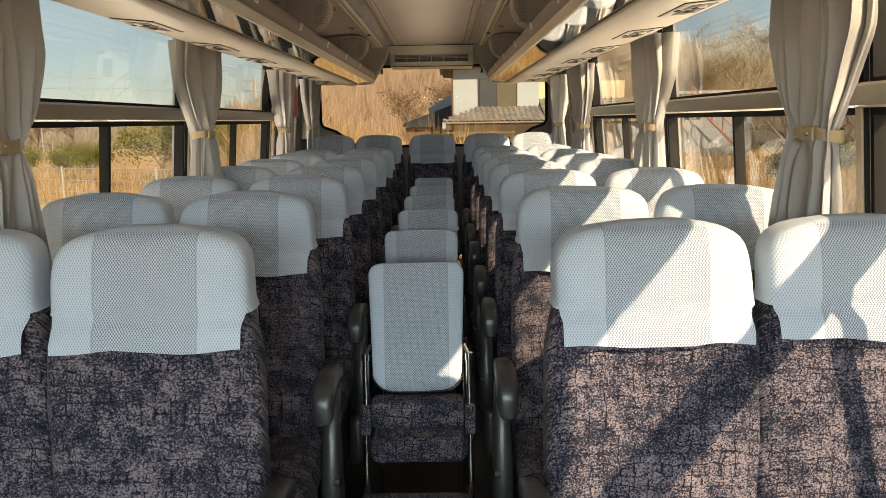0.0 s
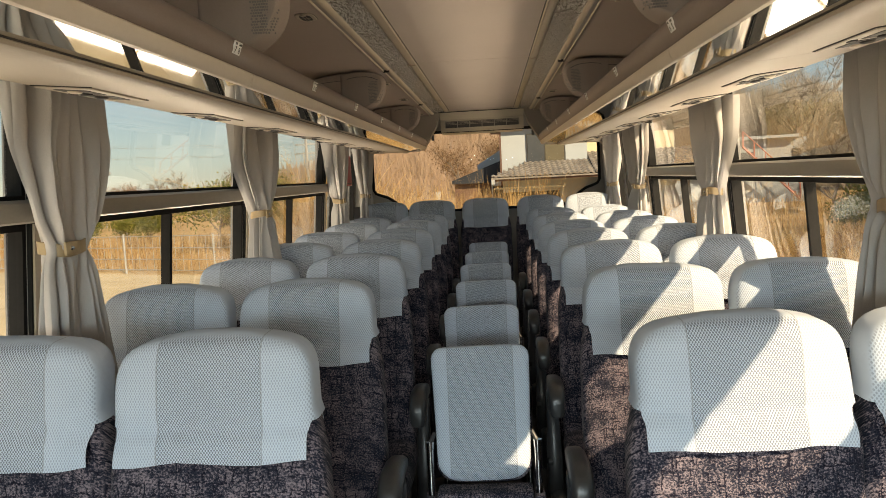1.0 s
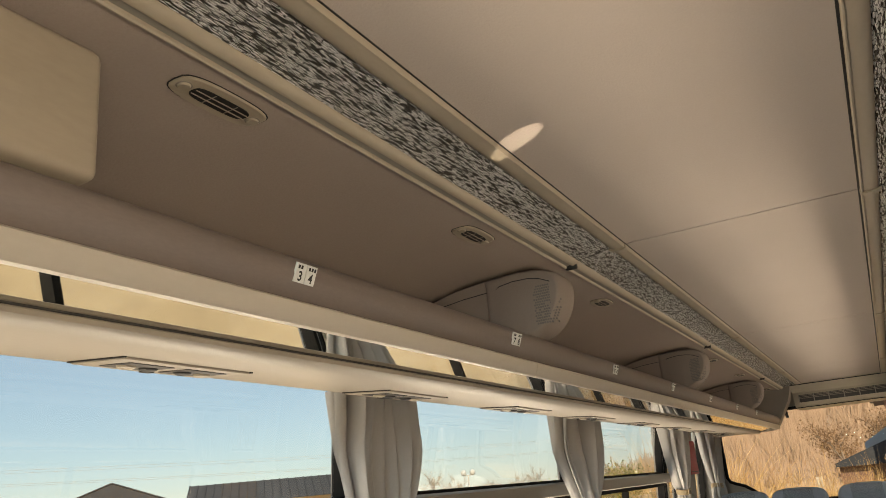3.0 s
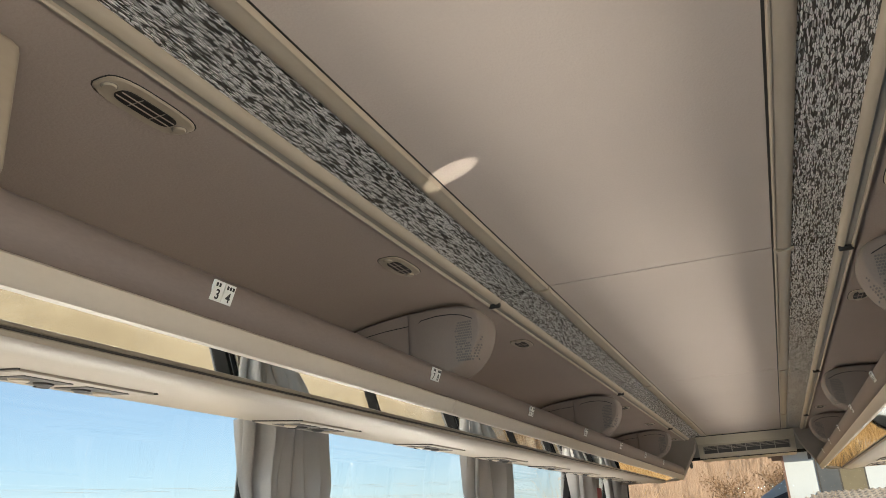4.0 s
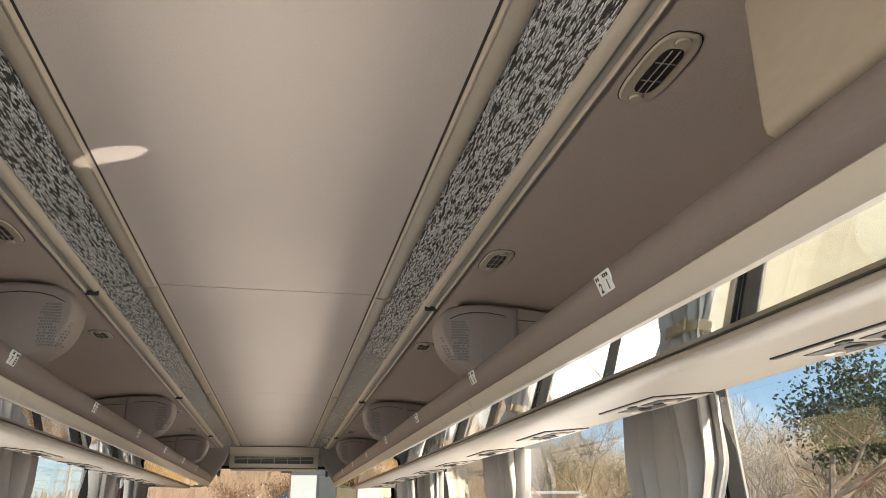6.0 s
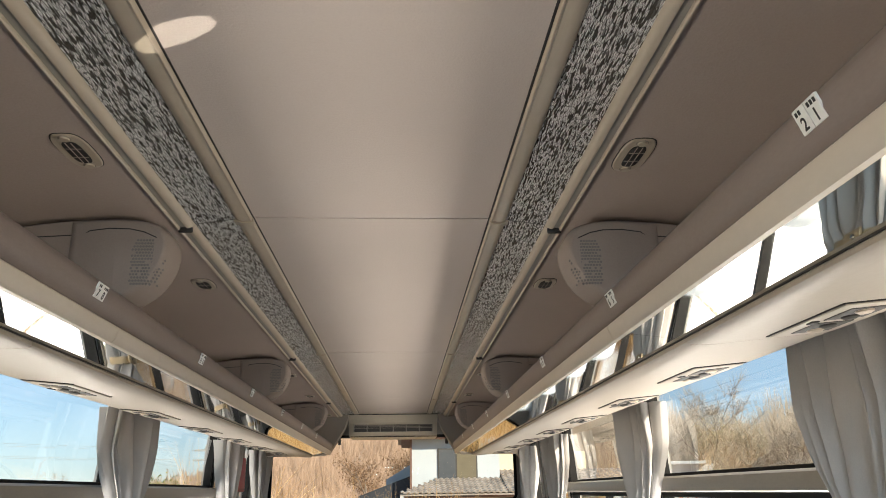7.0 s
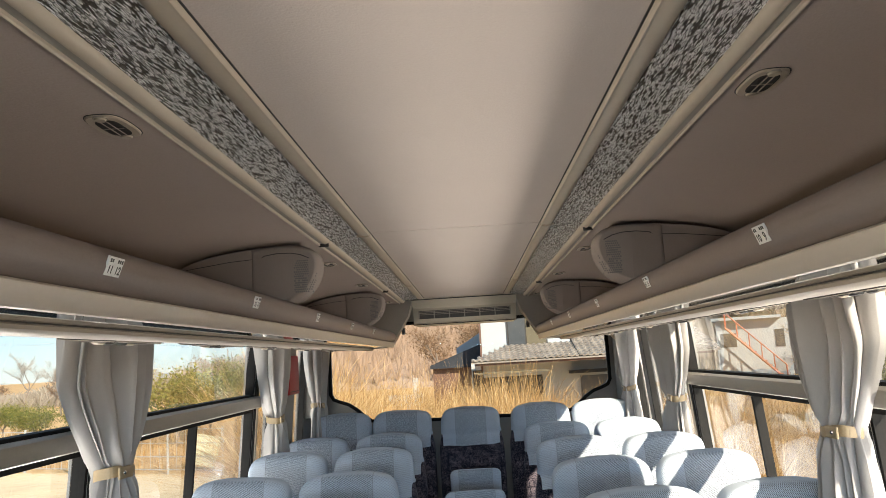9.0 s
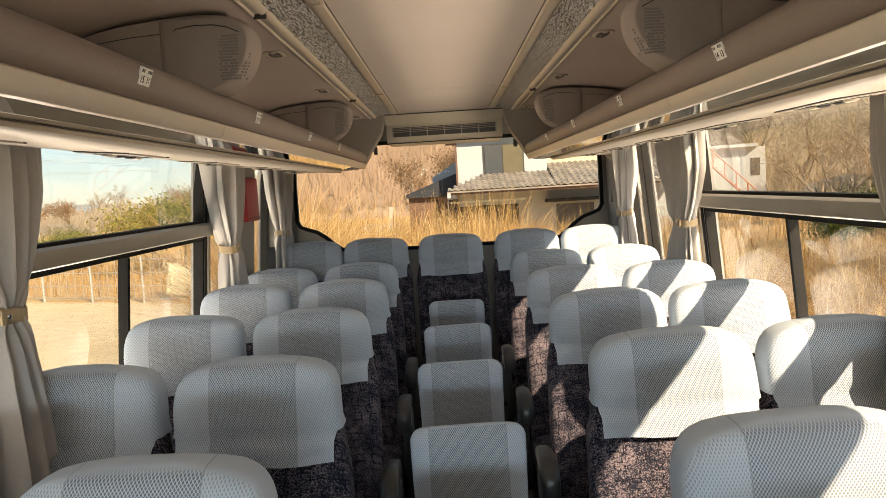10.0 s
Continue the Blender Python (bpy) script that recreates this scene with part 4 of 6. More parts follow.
curtain(-1, 0.46, seed=1, waist=0.112)
curtain(-1, 2.20, seed=2, top=0.34, waist=0.104, foot=0.25)
curtain(-1, 3.86, seed=3, top=0.44, waist=0.112)
curtain(-1, 5.68, seed=4, top=0.29, waist=0.096, foot=0.20)
curtain(-1, 6.80, seed=5, top=0.29, waist=0.104, foot=0.32)
curtain(1, 0.54, seed=6, top=0.36, waist=0.104, skew=1.3)
curtain(1, 2.26, seed=7, top=0.41, waist=0.128)
curtain(1, 3.87, seed=8, top=0.40, waist=0.120)
curtain(1, 5.62, seed=9, top=0.42, waist=0.120)
curtain(1, 6.80, seed=10, top=0.28, waist=0.112)

# emergency door by the rear: red pull curtain in its housing
ob = root("emergency_exit_cover", (0, 0, 0), "red vinyl emergency-exit handle cover on a grey door post", "emergency cover")
b = bmesh.new()
box(b, (-1.085, 6.21, 1.385), (-1.045, 6.47, 1.617), 0.010, 3)
part("cover", b, RED, ob)
b = bmesh.new()
box(b, (-1.0445, 6.225, 1.402), (-1.041, 6.455, 1.406))
part("hem", b, DARKTRIM, ob)
b = bmesh.new()
box(b, (-1.080, 6.22, 1.617), (-1.055, 6.46, 1.70), 0.006)
part("bracket", b, TRIM, ob)
b = bmesh.new()
slab(b, -1, 6.15, 6.52, SILL, WTOP, 0.012, -0.002)
thing("door_post", b, TRIM, "grey post beside the emergency door", "post", kind="structure", smooth=False)

# ---- seats ----
def seat_section(z):
    """Half width, front and back of a seat's back at a height."""
    lean = 0.115 * (z - 0.93)
    if z > 0.93:
        lean = 0.16 * (z - 0.93)
    if z <= 0.985:
        w = 0.204 + 0.005 * math.sin((z - 0.4) * 5)
        if z > 0.9:
            w -= (z - 0.9) * 0.18
        return w, lean, lean + 0.125 - 0.04 * max(0, z - 0.6)
    u = min((z - 0.985) / 0.150, 1.0)
    k = (1 - u ** 4.6) ** (1 / 4.6)
    kk = (1 - u ** 4.6) ** (1 / 4.6)
    c = lean + 0.055
    return 0.186 * max(k, 0.30), c - 0.062 * max(kk, 0.25), c + 0.055 * max(kk, 0.25)


def levels(z0, z1, n, grow=0.0):
    out = []
    for i in range(n + 1):
        z = z0 + (z1 - z0) * (1 - (1 - i / n) ** 1.5)
        w, f, k = seat_section(z)
        out.append((z + (grow if i == n else 0), w + grow, f - grow, k + grow))
    return out


def back_wave(p):
    return Vector((0, 0.004 * math.sin(p.x * 17 + p.z * 9) + 0.0035 * math.sin(p.z * 31 + p.x * 6), 0))


def build_cover(seed):
    """Headrest cover: a net hood over the headrest whose front and back run on down as hanging flaps."""
    rng = random.Random(seed)
    ph = [rng.uniform(0, 6.28) for _ in range(6)]
    b = bmesh.new()
    n, rows = 56, 9
    hang, tilt = rng.uniform(-0.006, 0.006), rng.uniform(-0.02, 0.02)
    hood = levels(0.980, 1.135, 13, 0.005)

    def wob(p):
        return Vector((0.0014 * math.sin(p.z * 40 + ph[0]), -0.0022 * math.sin(p.x * 23 + ph[1]) * math.sin(p.z * 30 + ph[2]), 0.002 * math.sin(p.x * 16 + ph[3])))

    def section(z, w, yf, yb, k):
        a = 2 * math.pi * (k + 0.5) / n
        c, s = math.cos(a), math.sin(a)
        return Vector((w * math.copysign(abs(c) ** (2 / 5.2), c), (yf + yb) / 2 + (yb - yf) / 2 * math.copysign(abs(s) ** (2 / 5.2), s), z))
    rings = []
    for z, w, yf, yb in hood:
        ring = []
        for k in range(n):
            p = section(z, w, yf, yb, k)
            ring.append(b.verts.new(p + wob(p)))
        rings.append(ring)
    for r0, r1 in zip(rings, rings[1:]):
        for k in range(n):
            b.faces.new((r0[k], r0[(k + 1) % n], r1[(k + 1) % n], r1[k]))
    b.faces.new(rings[-1])
    # the flaps grow from the hood's lower edge
    z0, w0, yf0, yb0 = hood[0]
    for front in (True, False):
        ks = [k for k in range(n) if (math.sin(2 * math.pi * (k + 0.5) / n) < -0.42 if front else math.sin(2 * math.pi * (k + 0.5) / n) > 0.3)]
        last = [rings[0][k] for k in ks]
        for j in range(1, rows + 1):
            v = j / rows
            line = []
            for k in ks:
                p = section(z0, w0, yf0, yb0, k)
                u = p.x / w0
                zlow = 0.912 + hang + tilt * u * 0.4 + 0.005 * math.sin(u * 2.6 + ph[4]) + 0.003 * math.sin(u * 6 + ph[5])
                z = z0 + (zlow - z0) * v
                w, f, bk = seat_section(z)
                fold = 0.0045 * v * math.sin(u * 4.5 + ph[2]) + 0.005 * math.sin(math.pi * v) * math.sin(u * 3 + ph[3] + 2 * v)
                x = p.x * (1 - 0.03 * min(1, 3 * v))
                round_ = 0.030 * max(0, abs(u) - 0.80) / 0.20 * (1 - v) ** 2
                y = f - 0.011 - abs(fold) - 0.005 * v + round_ if front else bk + 0.007 + abs(fold)
                y = y * min(1, 2.5 * v) + p.y * (1 - min(1, 2.5 * v))
                line.append(b.verts.new((x, y, z)))
            for i in range(len(ks) - 1):
                b.faces.new((line[i], line[i + 1], last[i + 1], last[i]))
            last = line
    return mesh_from("headrest_cover", b, LACE)


def build_backrest():
    b = bmesh.new()
    loft(b, levels(0.36, 0.970, 16) + levels(0.985, 1.122, 6, -0.012), 44, 4.6, back_wave)
    return b


def build_cushion(w=0.208):
    b = bmesh.new()
    box(b, (-w, -0.47, 0.30), (w, 0.05, 0.445), 0.045, 5)
    for v in b.verts:
        if v.co.z > 0.42:
            v.co.z += 0.012 * math.cos(v.co.x / w * 1.4) - 0.02 * max(0, -v.co.y - 0.36) / 0.11
    return b


def add_arm(ob, x):
    """A short dark plastic armrest with a hooked front, hinged on a post at the aisle side."""
    b = bmesh.new()
    rings = []
    prof = [(0.02, 0.618, 0.020, 0.019), (-0.03, 0.634, 0.024, 0.024), (-0.10, 0.645, 0.027, 0.027), (-0.17, 0.645, 0.029, 0.030), (-0.215, 0.633, 0.030, 0.037),
            (-0.245, 0.613, 0.029, 0.043), (-0.262, 0.598, 0.025, 0.037), (-0.268, 0.590, 0.016, 0.024)]
    n = 18
    for y, z, w, h in prof:
        rings.append([b.verts.new((x + w * math.copysign(abs(math.cos(a)) ** 0.55, math.cos(a)), y, z + h * math.copysign(abs(math.sin(a)) ** 0.55, math.sin(a)))) for a in (2 * math.pi * i / n for i in range(n))])
    for r0, r1 in zip(rings, rings[1:]):
        for i in range(n):
            b.faces.new((r0[i], r0[(i + 1) % n], r1[(i + 1) % n], r1[i]))
    b.faces.new(rings[0]), b.faces.new(rings[-1][::-1])
    arm = part("armrest", b, ARM, ob, "dark grey plastic armrest")
    t = 0.012 if x > 0 else -0.012
    b = bmesh.new()
    rings = []
    for y, z, w, d in ((-0.13, 0.622, 0.018, 0.028), (-0.16, 0.575, 0.021, 0.033), (-0.185, 0.52, 0.023, 0.037), (-0.20, 0.45, 0.026, 0.042), (-0.205, 0.38, 0.028, 0.048), (-0.20, 0.33, 0.029, 0.052), (-0.19, 0.28, 0.026, 0.046)):
        rings.append([b.verts.new((x + t + w * math.copysign(abs(math.cos(a)) ** 0.6, math.cos(a)), y + d * math.copysign(abs(math.sin(a)) ** 0.6, math.sin(a)), z)) for a in (2 * math.pi * i / 16 for i in range(16))])
    for r0, r1 in zip(rings, rings[1:]):
        for i in range(16):
            b.faces.new((r0[i], r0[(i + 1) % 16], r1[(i + 1) % 16], r1[i]))
    b.faces.new(rings[0]), b.faces.new(rings[-1][::-1])
    part("post", b, ARM, arm)
    b = bmesh.new()
    box(b, (x - 0.028, -0.30, 0.12), (x + 0.028, -0.08, 0.30), 0.025, 3)
    part("hinge_cover", b, ARM, arm)
    b = bmesh.new()
    tube(b, [(x + t * 2, -0.235, 0.40), (x + t * 3.2, -0.238, 0.40)], [0.017, 0.013], 14)
    part("knob", b, DARK, arm)


COVERS = [build_cover(k) for k in range(4)]
BACK_MESH = mesh_from("backrest", build_backrest(), FABRIC)
CUSHION_MESH = mesh_from("cushion", build_cushion(), FABRIC)
b = bmesh.new()
box(b, (-0.17, -0.42, 0.02), (-0.13, 0.06, 0.31), 0.01)
box(b, (0.13, -0.42, 0.02), (0.17, 0.06, 0.31), 0.01)
box(b, (-0.18, -0.40, 0.25), (0.18, 0.05, 0.302), 0.01)
box(b, (-0.19, -0.44, 0.0), (-0.11, 0.08, 0.021), 0.005)
box(b, (0.11, -0.44, 0.0), (0.19, 0.08, 0.021), 0.005)
BASE_MESH = mesh_from("seat_frame", b, DARKTRIM)


def make_seat(cover, arm_x=None, label="dark blue-grey patterned coach seat with a white net headrest cover"):
    ob = root("coach_seat", (0, 0, 0), label, "coach seat", "coach seats")
    for name, me in (("backrest", BACK_MESH), ("cushion", CUSHION_MESH), ("seat_frame", BASE_MESH), ("headrest_cover", cover)):
        p = new(name, me)
        p.parent = ob
        if name == "headrest_cover":
            p["label"] = "white net headrest cover"
    if arm_x is not None:
        add_arm(ob, arm_x)
    return ob


X_LEFT, X_RIGHT = (-0.888, -0.474), (0.497, 0.907)
Y_LEFT, Y_RIGHT = (1.722, 2.437, 3.200, 3.882, 4.615, 5.400, 6.090), (1.722, 2.480, 3.225, 3.940, 4.680, 5.385, 6.235)
rng = random.Random(11)
protos = {"plain": [make_seat(c) for c in COVERS], "left": [make_seat(c, 0.246) for c in COVERS[:2]], "right": [make_seat(c, -0.244) for c in COVERS[2:]]}
used = set()


def place(kind, k, m):
    ob = protos[kind][k % len(protos[kind])]
    if ob.name in used:
        return copy_thing(ob, m)
    used.add(ob.name)
    ob.matrix_basis = m
    return ob


for r in range(7):
    for x, kind in ((X_LEFT[0], "plain"), (X_LEFT[1], "left"), (X_RIGHT[0], "right"), (X_RIGHT[1], "plain")):
        place(kind, rng.randrange(4), pose(x, (Y_LEFT if x < 0 else Y_RIGHT)[r] + rng.uniform(-0.006, 0.006), rng.uniform(-0.004, 0.004), rng.uniform(-0.8, 0.8), 0, rng.uniform(-0.8, 0.8)))
for x in (-0.840, -0.448, -0.006, 0.447, 0.842):
    place("plain", rng.randrange(4), pose(x, 6.715, 0.088))
b = bmesh.new()
box(b, (-1.10, 6.20, 0.0), (1.10, 7.30, 0.088), 0.006)
thing("rear_step", b, FLOOR, "dark vinyl step under the rear bench", "step", kind="structure")
for ob in [o for group in protos.values() for o in group if o.name not in used]:
    for o in (*ob.children_recursive, ob):
        bpy.data.objects.remove(o)


# folding aisle seats
def jump_seat(cover_seed):
    ob = root("folding_aisle_seat", (0, 0, 0), "folding aisle seat with white net back cover and chrome posts", "folding seat", "folding aisle seats")
    rows = []
    for i in range(29):
        u = (1 - math.cos(math.pi * i / 28)) / 2
        z = 0.512 + 0.388 * u
        e = abs(u * 2 - 1)
        w = 0.149 - 0.012 * (1 - u)
        if u > 0.91:
            w -= 0.036 * (1 - math.sqrt(max(0.0, 1 - ((u - 0.91) / 0.09) ** 2)))
        if u < 0.16:
            w -= 0.060 * (1 - math.sqrt(max(0.0, 1 - ((0.16 - u) / 0.16) ** 2)))
        t = 0.030 * (1 - max(0, e - 0.75) ** 2 * 9)
        yc = 0.03 + 0.16 * (z - 0.70)
        rows.append((z, w, yc - t, yc + t))
    b = bmesh.new()
    loft(b, rows, 36, 4.0, lambda p: Vector((0, 0.0035 * math.sin(p.x * 14 + cover_seed) * math.sin(p.z * 16), 0)))
    part("back_cover", b, LACE, ob, "white net cover")
    b = bmesh.new()
    rim = [(z, w + 0.004, yf + 0.022, yb + 0.012) for z, w, yf, yb in rows[:8]]
    loft(b, [(z - 0.012, w + 0.002, yf, yb) for z, w, yf, yb in rim], 28, 4.0)
    part("back_shell", b, FABRIC, ob)
    b = bmesh.new()
    box(b, (-0.158, -0.66, 0.225), (0.158, -0.27, 0.312), 0.030, 4)
    for v in b.verts:
        if v.co.z > 0.29:
            v.co.z += 0.012 * math.cos(v.co.x * 9)
    part("cushion", b, FABRIC, ob)
    b = bmesh.new()
    box(b, (-0.142, -0.060, 0.408), (0.142, 0.03, 0.490), 0.014, 3)
    part("back_pad", b, FABRIC, ob)
    b = bmesh.new()
    for s in (-1, 1):
        tube(b, [(s * 0.14, -0.60, 0.23), (s * 0.14, -0.30, 0.23), (s * 0.165, 0.0, 0.20)], 0.010, 8)
        tube(b, [(s * 0.14, -0.45, 0.23), (s * 0.14, -0.45, 0.0)], 0.010, 8)
    part("seat_frame", b, DARKTRIM, ob)
    for s in (-1, 1):
        b = bmesh.new()
        tube(b, [(s * 0.160, 0.0, 0.615), (s * 0.160, -0.01, 0.48), (s * 0.165, -0.03, 0.14), (s * 0.167, -0.035, 0.0)], 0.0105, 12)
        p = part("post", b, CHROME, ob, "chrome post")
        b = bmesh.new()
        tube(b, [(s * 0.160, 0.0, 0.608), (s * 0.160, 0.001, 0.629)], [0.0125, 0.0125], 12)
        part("cap", b, CHROME, p)
        b = bmesh.new()
        box(b, (s * 0.146, -0.035, 0.375), (s * 0.178, 0.03, 0.470), 0.008)
        part("bracket", b, FABRIC, p)
        b = bmesh.new()
        tube(b, [(s * 0.145, 0.02, 0.65), (s * 0.160, 0.004, 0.622)], 0.006, 8)
        part("link", b, ARM, p)
    return ob


first = jump_seat(0.0)
first.location = (0.002, 2.600, 0.0)
for r in range(1, 6):
    copy_thing(first, pose(0.002 + rng.uniform(-0.006, 0.006), 2.600 + 0.727 * r, 0, rng.uniform(-1, 1), 0, rng.uniform(-1, 1)))


# ---- outside ----
def plant_material(name, stops, rough=0.85, translucent=0.25):
    m, nt, b = nodes_of(name)
    g = add(nt, "NewGeometry")
    n = add(nt, "TexNoise", Scale=0.6, Detail=3.0)
    nt.links.new(coords(nt), n.inputs["Vector"])
    f = calc(nt, "ADD", calc(nt, "MULTIPLY", g.outputs["Random Per Island"], 0.75), calc(nt, "MULTIPLY", calc(nt, "SUBTRACT", n.outputs[0], 0.35), 0.7))
    nt.links.new(ramp(nt, f, stops), b.inputs["Base Color"])
    b.inputs["Roughness"].default_value = rough
    b.inputs["Specular IOR Level"].default_value = 0.2
    if translucent:
        tl = add(nt, "BsdfTranslucent")
        nt.links.new(ramp(nt, f, stops), tl.inputs[0])
        mx = add(nt, "MixShader")
        mx.inputs[0].default_value = translucent
        nt.links.new(b.outputs[0], mx.inputs[1])
        nt.links.new(tl.outputs[0], mx.inputs[2])
        nt.links.new(mx.outputs[0], nt.nodes["Material Output"].inputs[0])
    return m


REED = plant_material("dry_reed", ((0.0, (0.16, 0.085, 0.035)), (0.35, (0.42, 0.255, 0.10)), (0.7, (0.62, 0.42, 0.195)), (1.0, (0.78, 0.64, 0.42))))
# twig tones paled and evened: the haze of distance is painted in
TWIG = plant_material("haze_toned_twig", ((0.0, (0.245, 0.205, 0.165)), (0.5, (0.325, 0.280, 0.225)), (1.0, (0.42, 0.370, 0.305))), translucent=0.0)
DRYLEAF = plant_material("dry_leaf", ((0.0, (0.13, 0.080, 0.050)), (0.5, (0.24, 0.155, 0.095)), (1.0, (0.35, 0.245, 0.16))))
GREENLEAF = plant_material("green_leaf", ((0.0, (0.06, 0.08, 0.018)), (0.5, (0.19, 0.20, 0.045)), (1.0, (0.40, 0.35, 0.10))))
DARKLEAF = plant_material("dark_leaf", ((0.0, (0.022, 0.038, 0.020)), (0.6, (0.05, 0.075, 0.034)), (1.0, (0.09, 0.11, 0.05))))
BARK = surface("bark", (0.16, 0.125, 0.10), (0.29, 0.235, 0.19), 0.9, 3.0, 25.0, (1, 1, 0.3), 0.6, depth=0.02)
STUCCO = surface("pale_grey_render", (0.36, 0.40, 0.43), (0.42, 0.46, 0.49), 0.85, 0.8, 20.0, relief=0.3, depth=0.01)
ROOFTILE = surface("roof_tile", (0.17, 0.15, 0.135), (0.31, 0.28, 0.25), 0.6, 1.5, 12.0, relief=0.3, depth=0.01, random_tint=0.3)
DARKTILE = surface("dark_roof_tile", (0.030, 0.034, 0.042), (0.055, 0.060, 0.070), 0.8, 1.0, 8.0, relief=0.3, depth=0.01, gloss=0.1)
REDROOF = surface("rust_red_roof", (0.22, 0.075, 0.05), (0.32, 0.12, 0.085), 0.6, 0.8, 10.0, (1, 1, 1), 0.3, depth=0.01)
WOODTRIM = surface("brown_eaves", (0.10, 0.055, 0.04), (0.17, 0.095, 0.07), 0.7, 2.0, 30.0)
CREAMWALL = surface("cream_wall", (0.60, 0.50, 0.33), (0.68, 0.58, 0.40), 0.85, 1.0, 15.0)
GALV = surface("galvanised_steel", (0.42, 0.42, 0.41), (0.58, 0.58, 0.57), 0.45, 6.0, 60.0, metal=0.6)
STEEL_RED = surface("red_painted_steel", (0.36, 0.10, 0.06), (0.46, 0.15, 0.09), 0.55, 5.0, 40.0)
CONCRETE = surface("concrete", (0.36, 0.35, 0.33), (0.47, 0.46, 0.43), 0.85, 2.0, 30.0, relief=0.3, depth=0.01)
DARKGLASS = surface("house_glass", (0.045, 0.05, 0.055), (0.075, 0.08, 0.085), 0.35, 0.5, 3.0, relief=0.0)
SHUTTER = surface("tan_blind", (0.10, 0.085, 0.052), (0.13, 0.112, 0.070), 0.7, 2.0, 20.0)


def ground_material():
    m, nt, b = nodes_of("ground")
    co = coords(nt)
    sep = add(nt, "SeparateXYZ")
    nt.links.new(co, sep.inputs[0])
    big = add(nt, "TexNoise", Scale=0.35, Detail=6.0, Roughness=0.6)
    mid = add(nt, "TexNoise", Scale=3.0, Detail=5.0, Roughness=0.65)
    fine = add(nt, "TexNoise", Scale=45.0, Detail=3.0, Roughness=0.7)
    for n in (big, mid, fine):
        nt.links.new(co, n.inputs["Vector"])
    f = calc(nt, "ADD", calc(nt, "MULTIPLY", big.outputs[0], 0.45), calc(nt, "ADD", calc(nt, "MULTIPLY", mid.outputs[0], 0.3), calc(nt, "MULTIPLY", fine.outputs[0], 0.25)))
    sand = ramp(nt, f, ((0.35, (0.62, 0.555, 0.41)), (0.5, (0.73, 0.665, 0.50)), (0.65, (0.80, 0.74, 0.58))))
    earth = ramp(nt, f, ((0.35, (0.34, 0.205, 0.095)), (0.5, (0.52, 0.335, 0.155)), (0.65, (0.63, 0.44, 0.22))))
    # the lot's far edge runs aslant; beyond it lies dry grass and bare earth
    line = calc(nt, "ADD", sep.outputs[1], calc(nt, "MULTIPLY", sep.outputs[0], 0.42))
    edge = calc(nt, "ADD", calc(nt, "SUBTRACT", line, 18.6), calc(nt, "MULTIPLY", calc(nt, "SUBTRACT", mid.outputs[0], 0.5), 3.0))
    right = calc(nt, "MULTIPLY", calc(nt, "SUBTRACT", sep.outputs[0], 9.0), 1.0)
    behind = calc(nt, "MULTIPLY", calc(nt, "SUBTRACT", sep.outputs[1], 10.5), calc(nt, "GREATER_THAN", sep.outputs[0], -4.5))
    out = calc(nt, "MAXIMUM", calc(nt, "MAXIMUM", edge, right), behind)
    k = add(nt, "MapRange")
    k.inputs["From Min"].default_value, k.inputs["From Max"].default_value = -0.4, 0.4
    nt.links.new(out, k.inputs[0])
    nt.links.new(mixed(nt, k.outputs[0], sand, earth), b.inputs["Base Color"])
    b.inputs["Roughness"].default_value = 0.95
    b.inputs["Specular IOR Level"].default_value = 0.2
    bump(nt, b, f, 0.5, 0.03)
    return m


b = bmesh.new()
span = [-1500, -400, -120, -60, -30, -15, 0, 15, 30, 60, 120, 400, 1500]
gv = [[b.verts.new((x, y + 10, GROUND)) for y in span] for x in span]
for i in range(len(span) - 1):
    for j in range(len(span) - 1):
        b.faces.new((gv[i][j], gv[i + 1][j], gv[i + 1][j + 1], gv[i][j + 1]))
thing("ground", b, ground_material(), "pale sandy lot with dry grass and bare earth beyond", "ground", kind="structure", smooth=False)


def raw(name, verts, faces, mat, smooth=False):
    me = bpy.data.meshes.new(name)
    me.from_pydata(verts, [], faces)
    me.materials.append(mat)
    if smooth:
        me.polygons.foreach_set("use_smooth", [True] * len(me.polygons))
    return me


def blades(rng, count, area, height, lean=0.25, width=0.012, top=None):
    """Thin bent stalks with a feathery head; each stalk an island of its own."""
    vs, fs = [], []
    for _ in range(count):
        x, y, z = area(rng)
        h = height(x, y) * rng.uniform(0.62, 1.08)
        a = rng.uniform(0, 6.283)
        dx, dy = math.cos(a), math.sin(a)
        bend = rng.gauss(0, lean) * h
        side = rng.uniform(0, 3.1416)
        wx, wy = math.cos(side) * width, math.sin(side) * width
        n0 = len(vs)
        for k, u in enumerate((0.0, 0.5, 0.85, 1.0)):
            cx, cy, cz = x + dx * bend * u * u, y + dy * bend * u * u, z + h * u - abs(bend) * 0.3 * u * u
            w = (1.0, 0.8, 0.9, 0.1)[k]
            vs.append((cx - wx * w, cy - wy * w, cz))
            vs.append((cx + wx * w, cy + wy * w, cz))
        for k in range(3):
            fs.append((n0 + 2 * k, n0 + 2 * k + 1, n0 + 2 * k + 3, n0 + 2 * k + 2))
    return vs, fs


rng = random.Random(21)


def reed_area(r):
    y = 11.2 + 13.0 * r.random() ** 1.2
    x = r.uniform(-0.27 * (y - 1.5), 0.30 * (y - 2.0) + 0.9)
    return x, y, GROUND


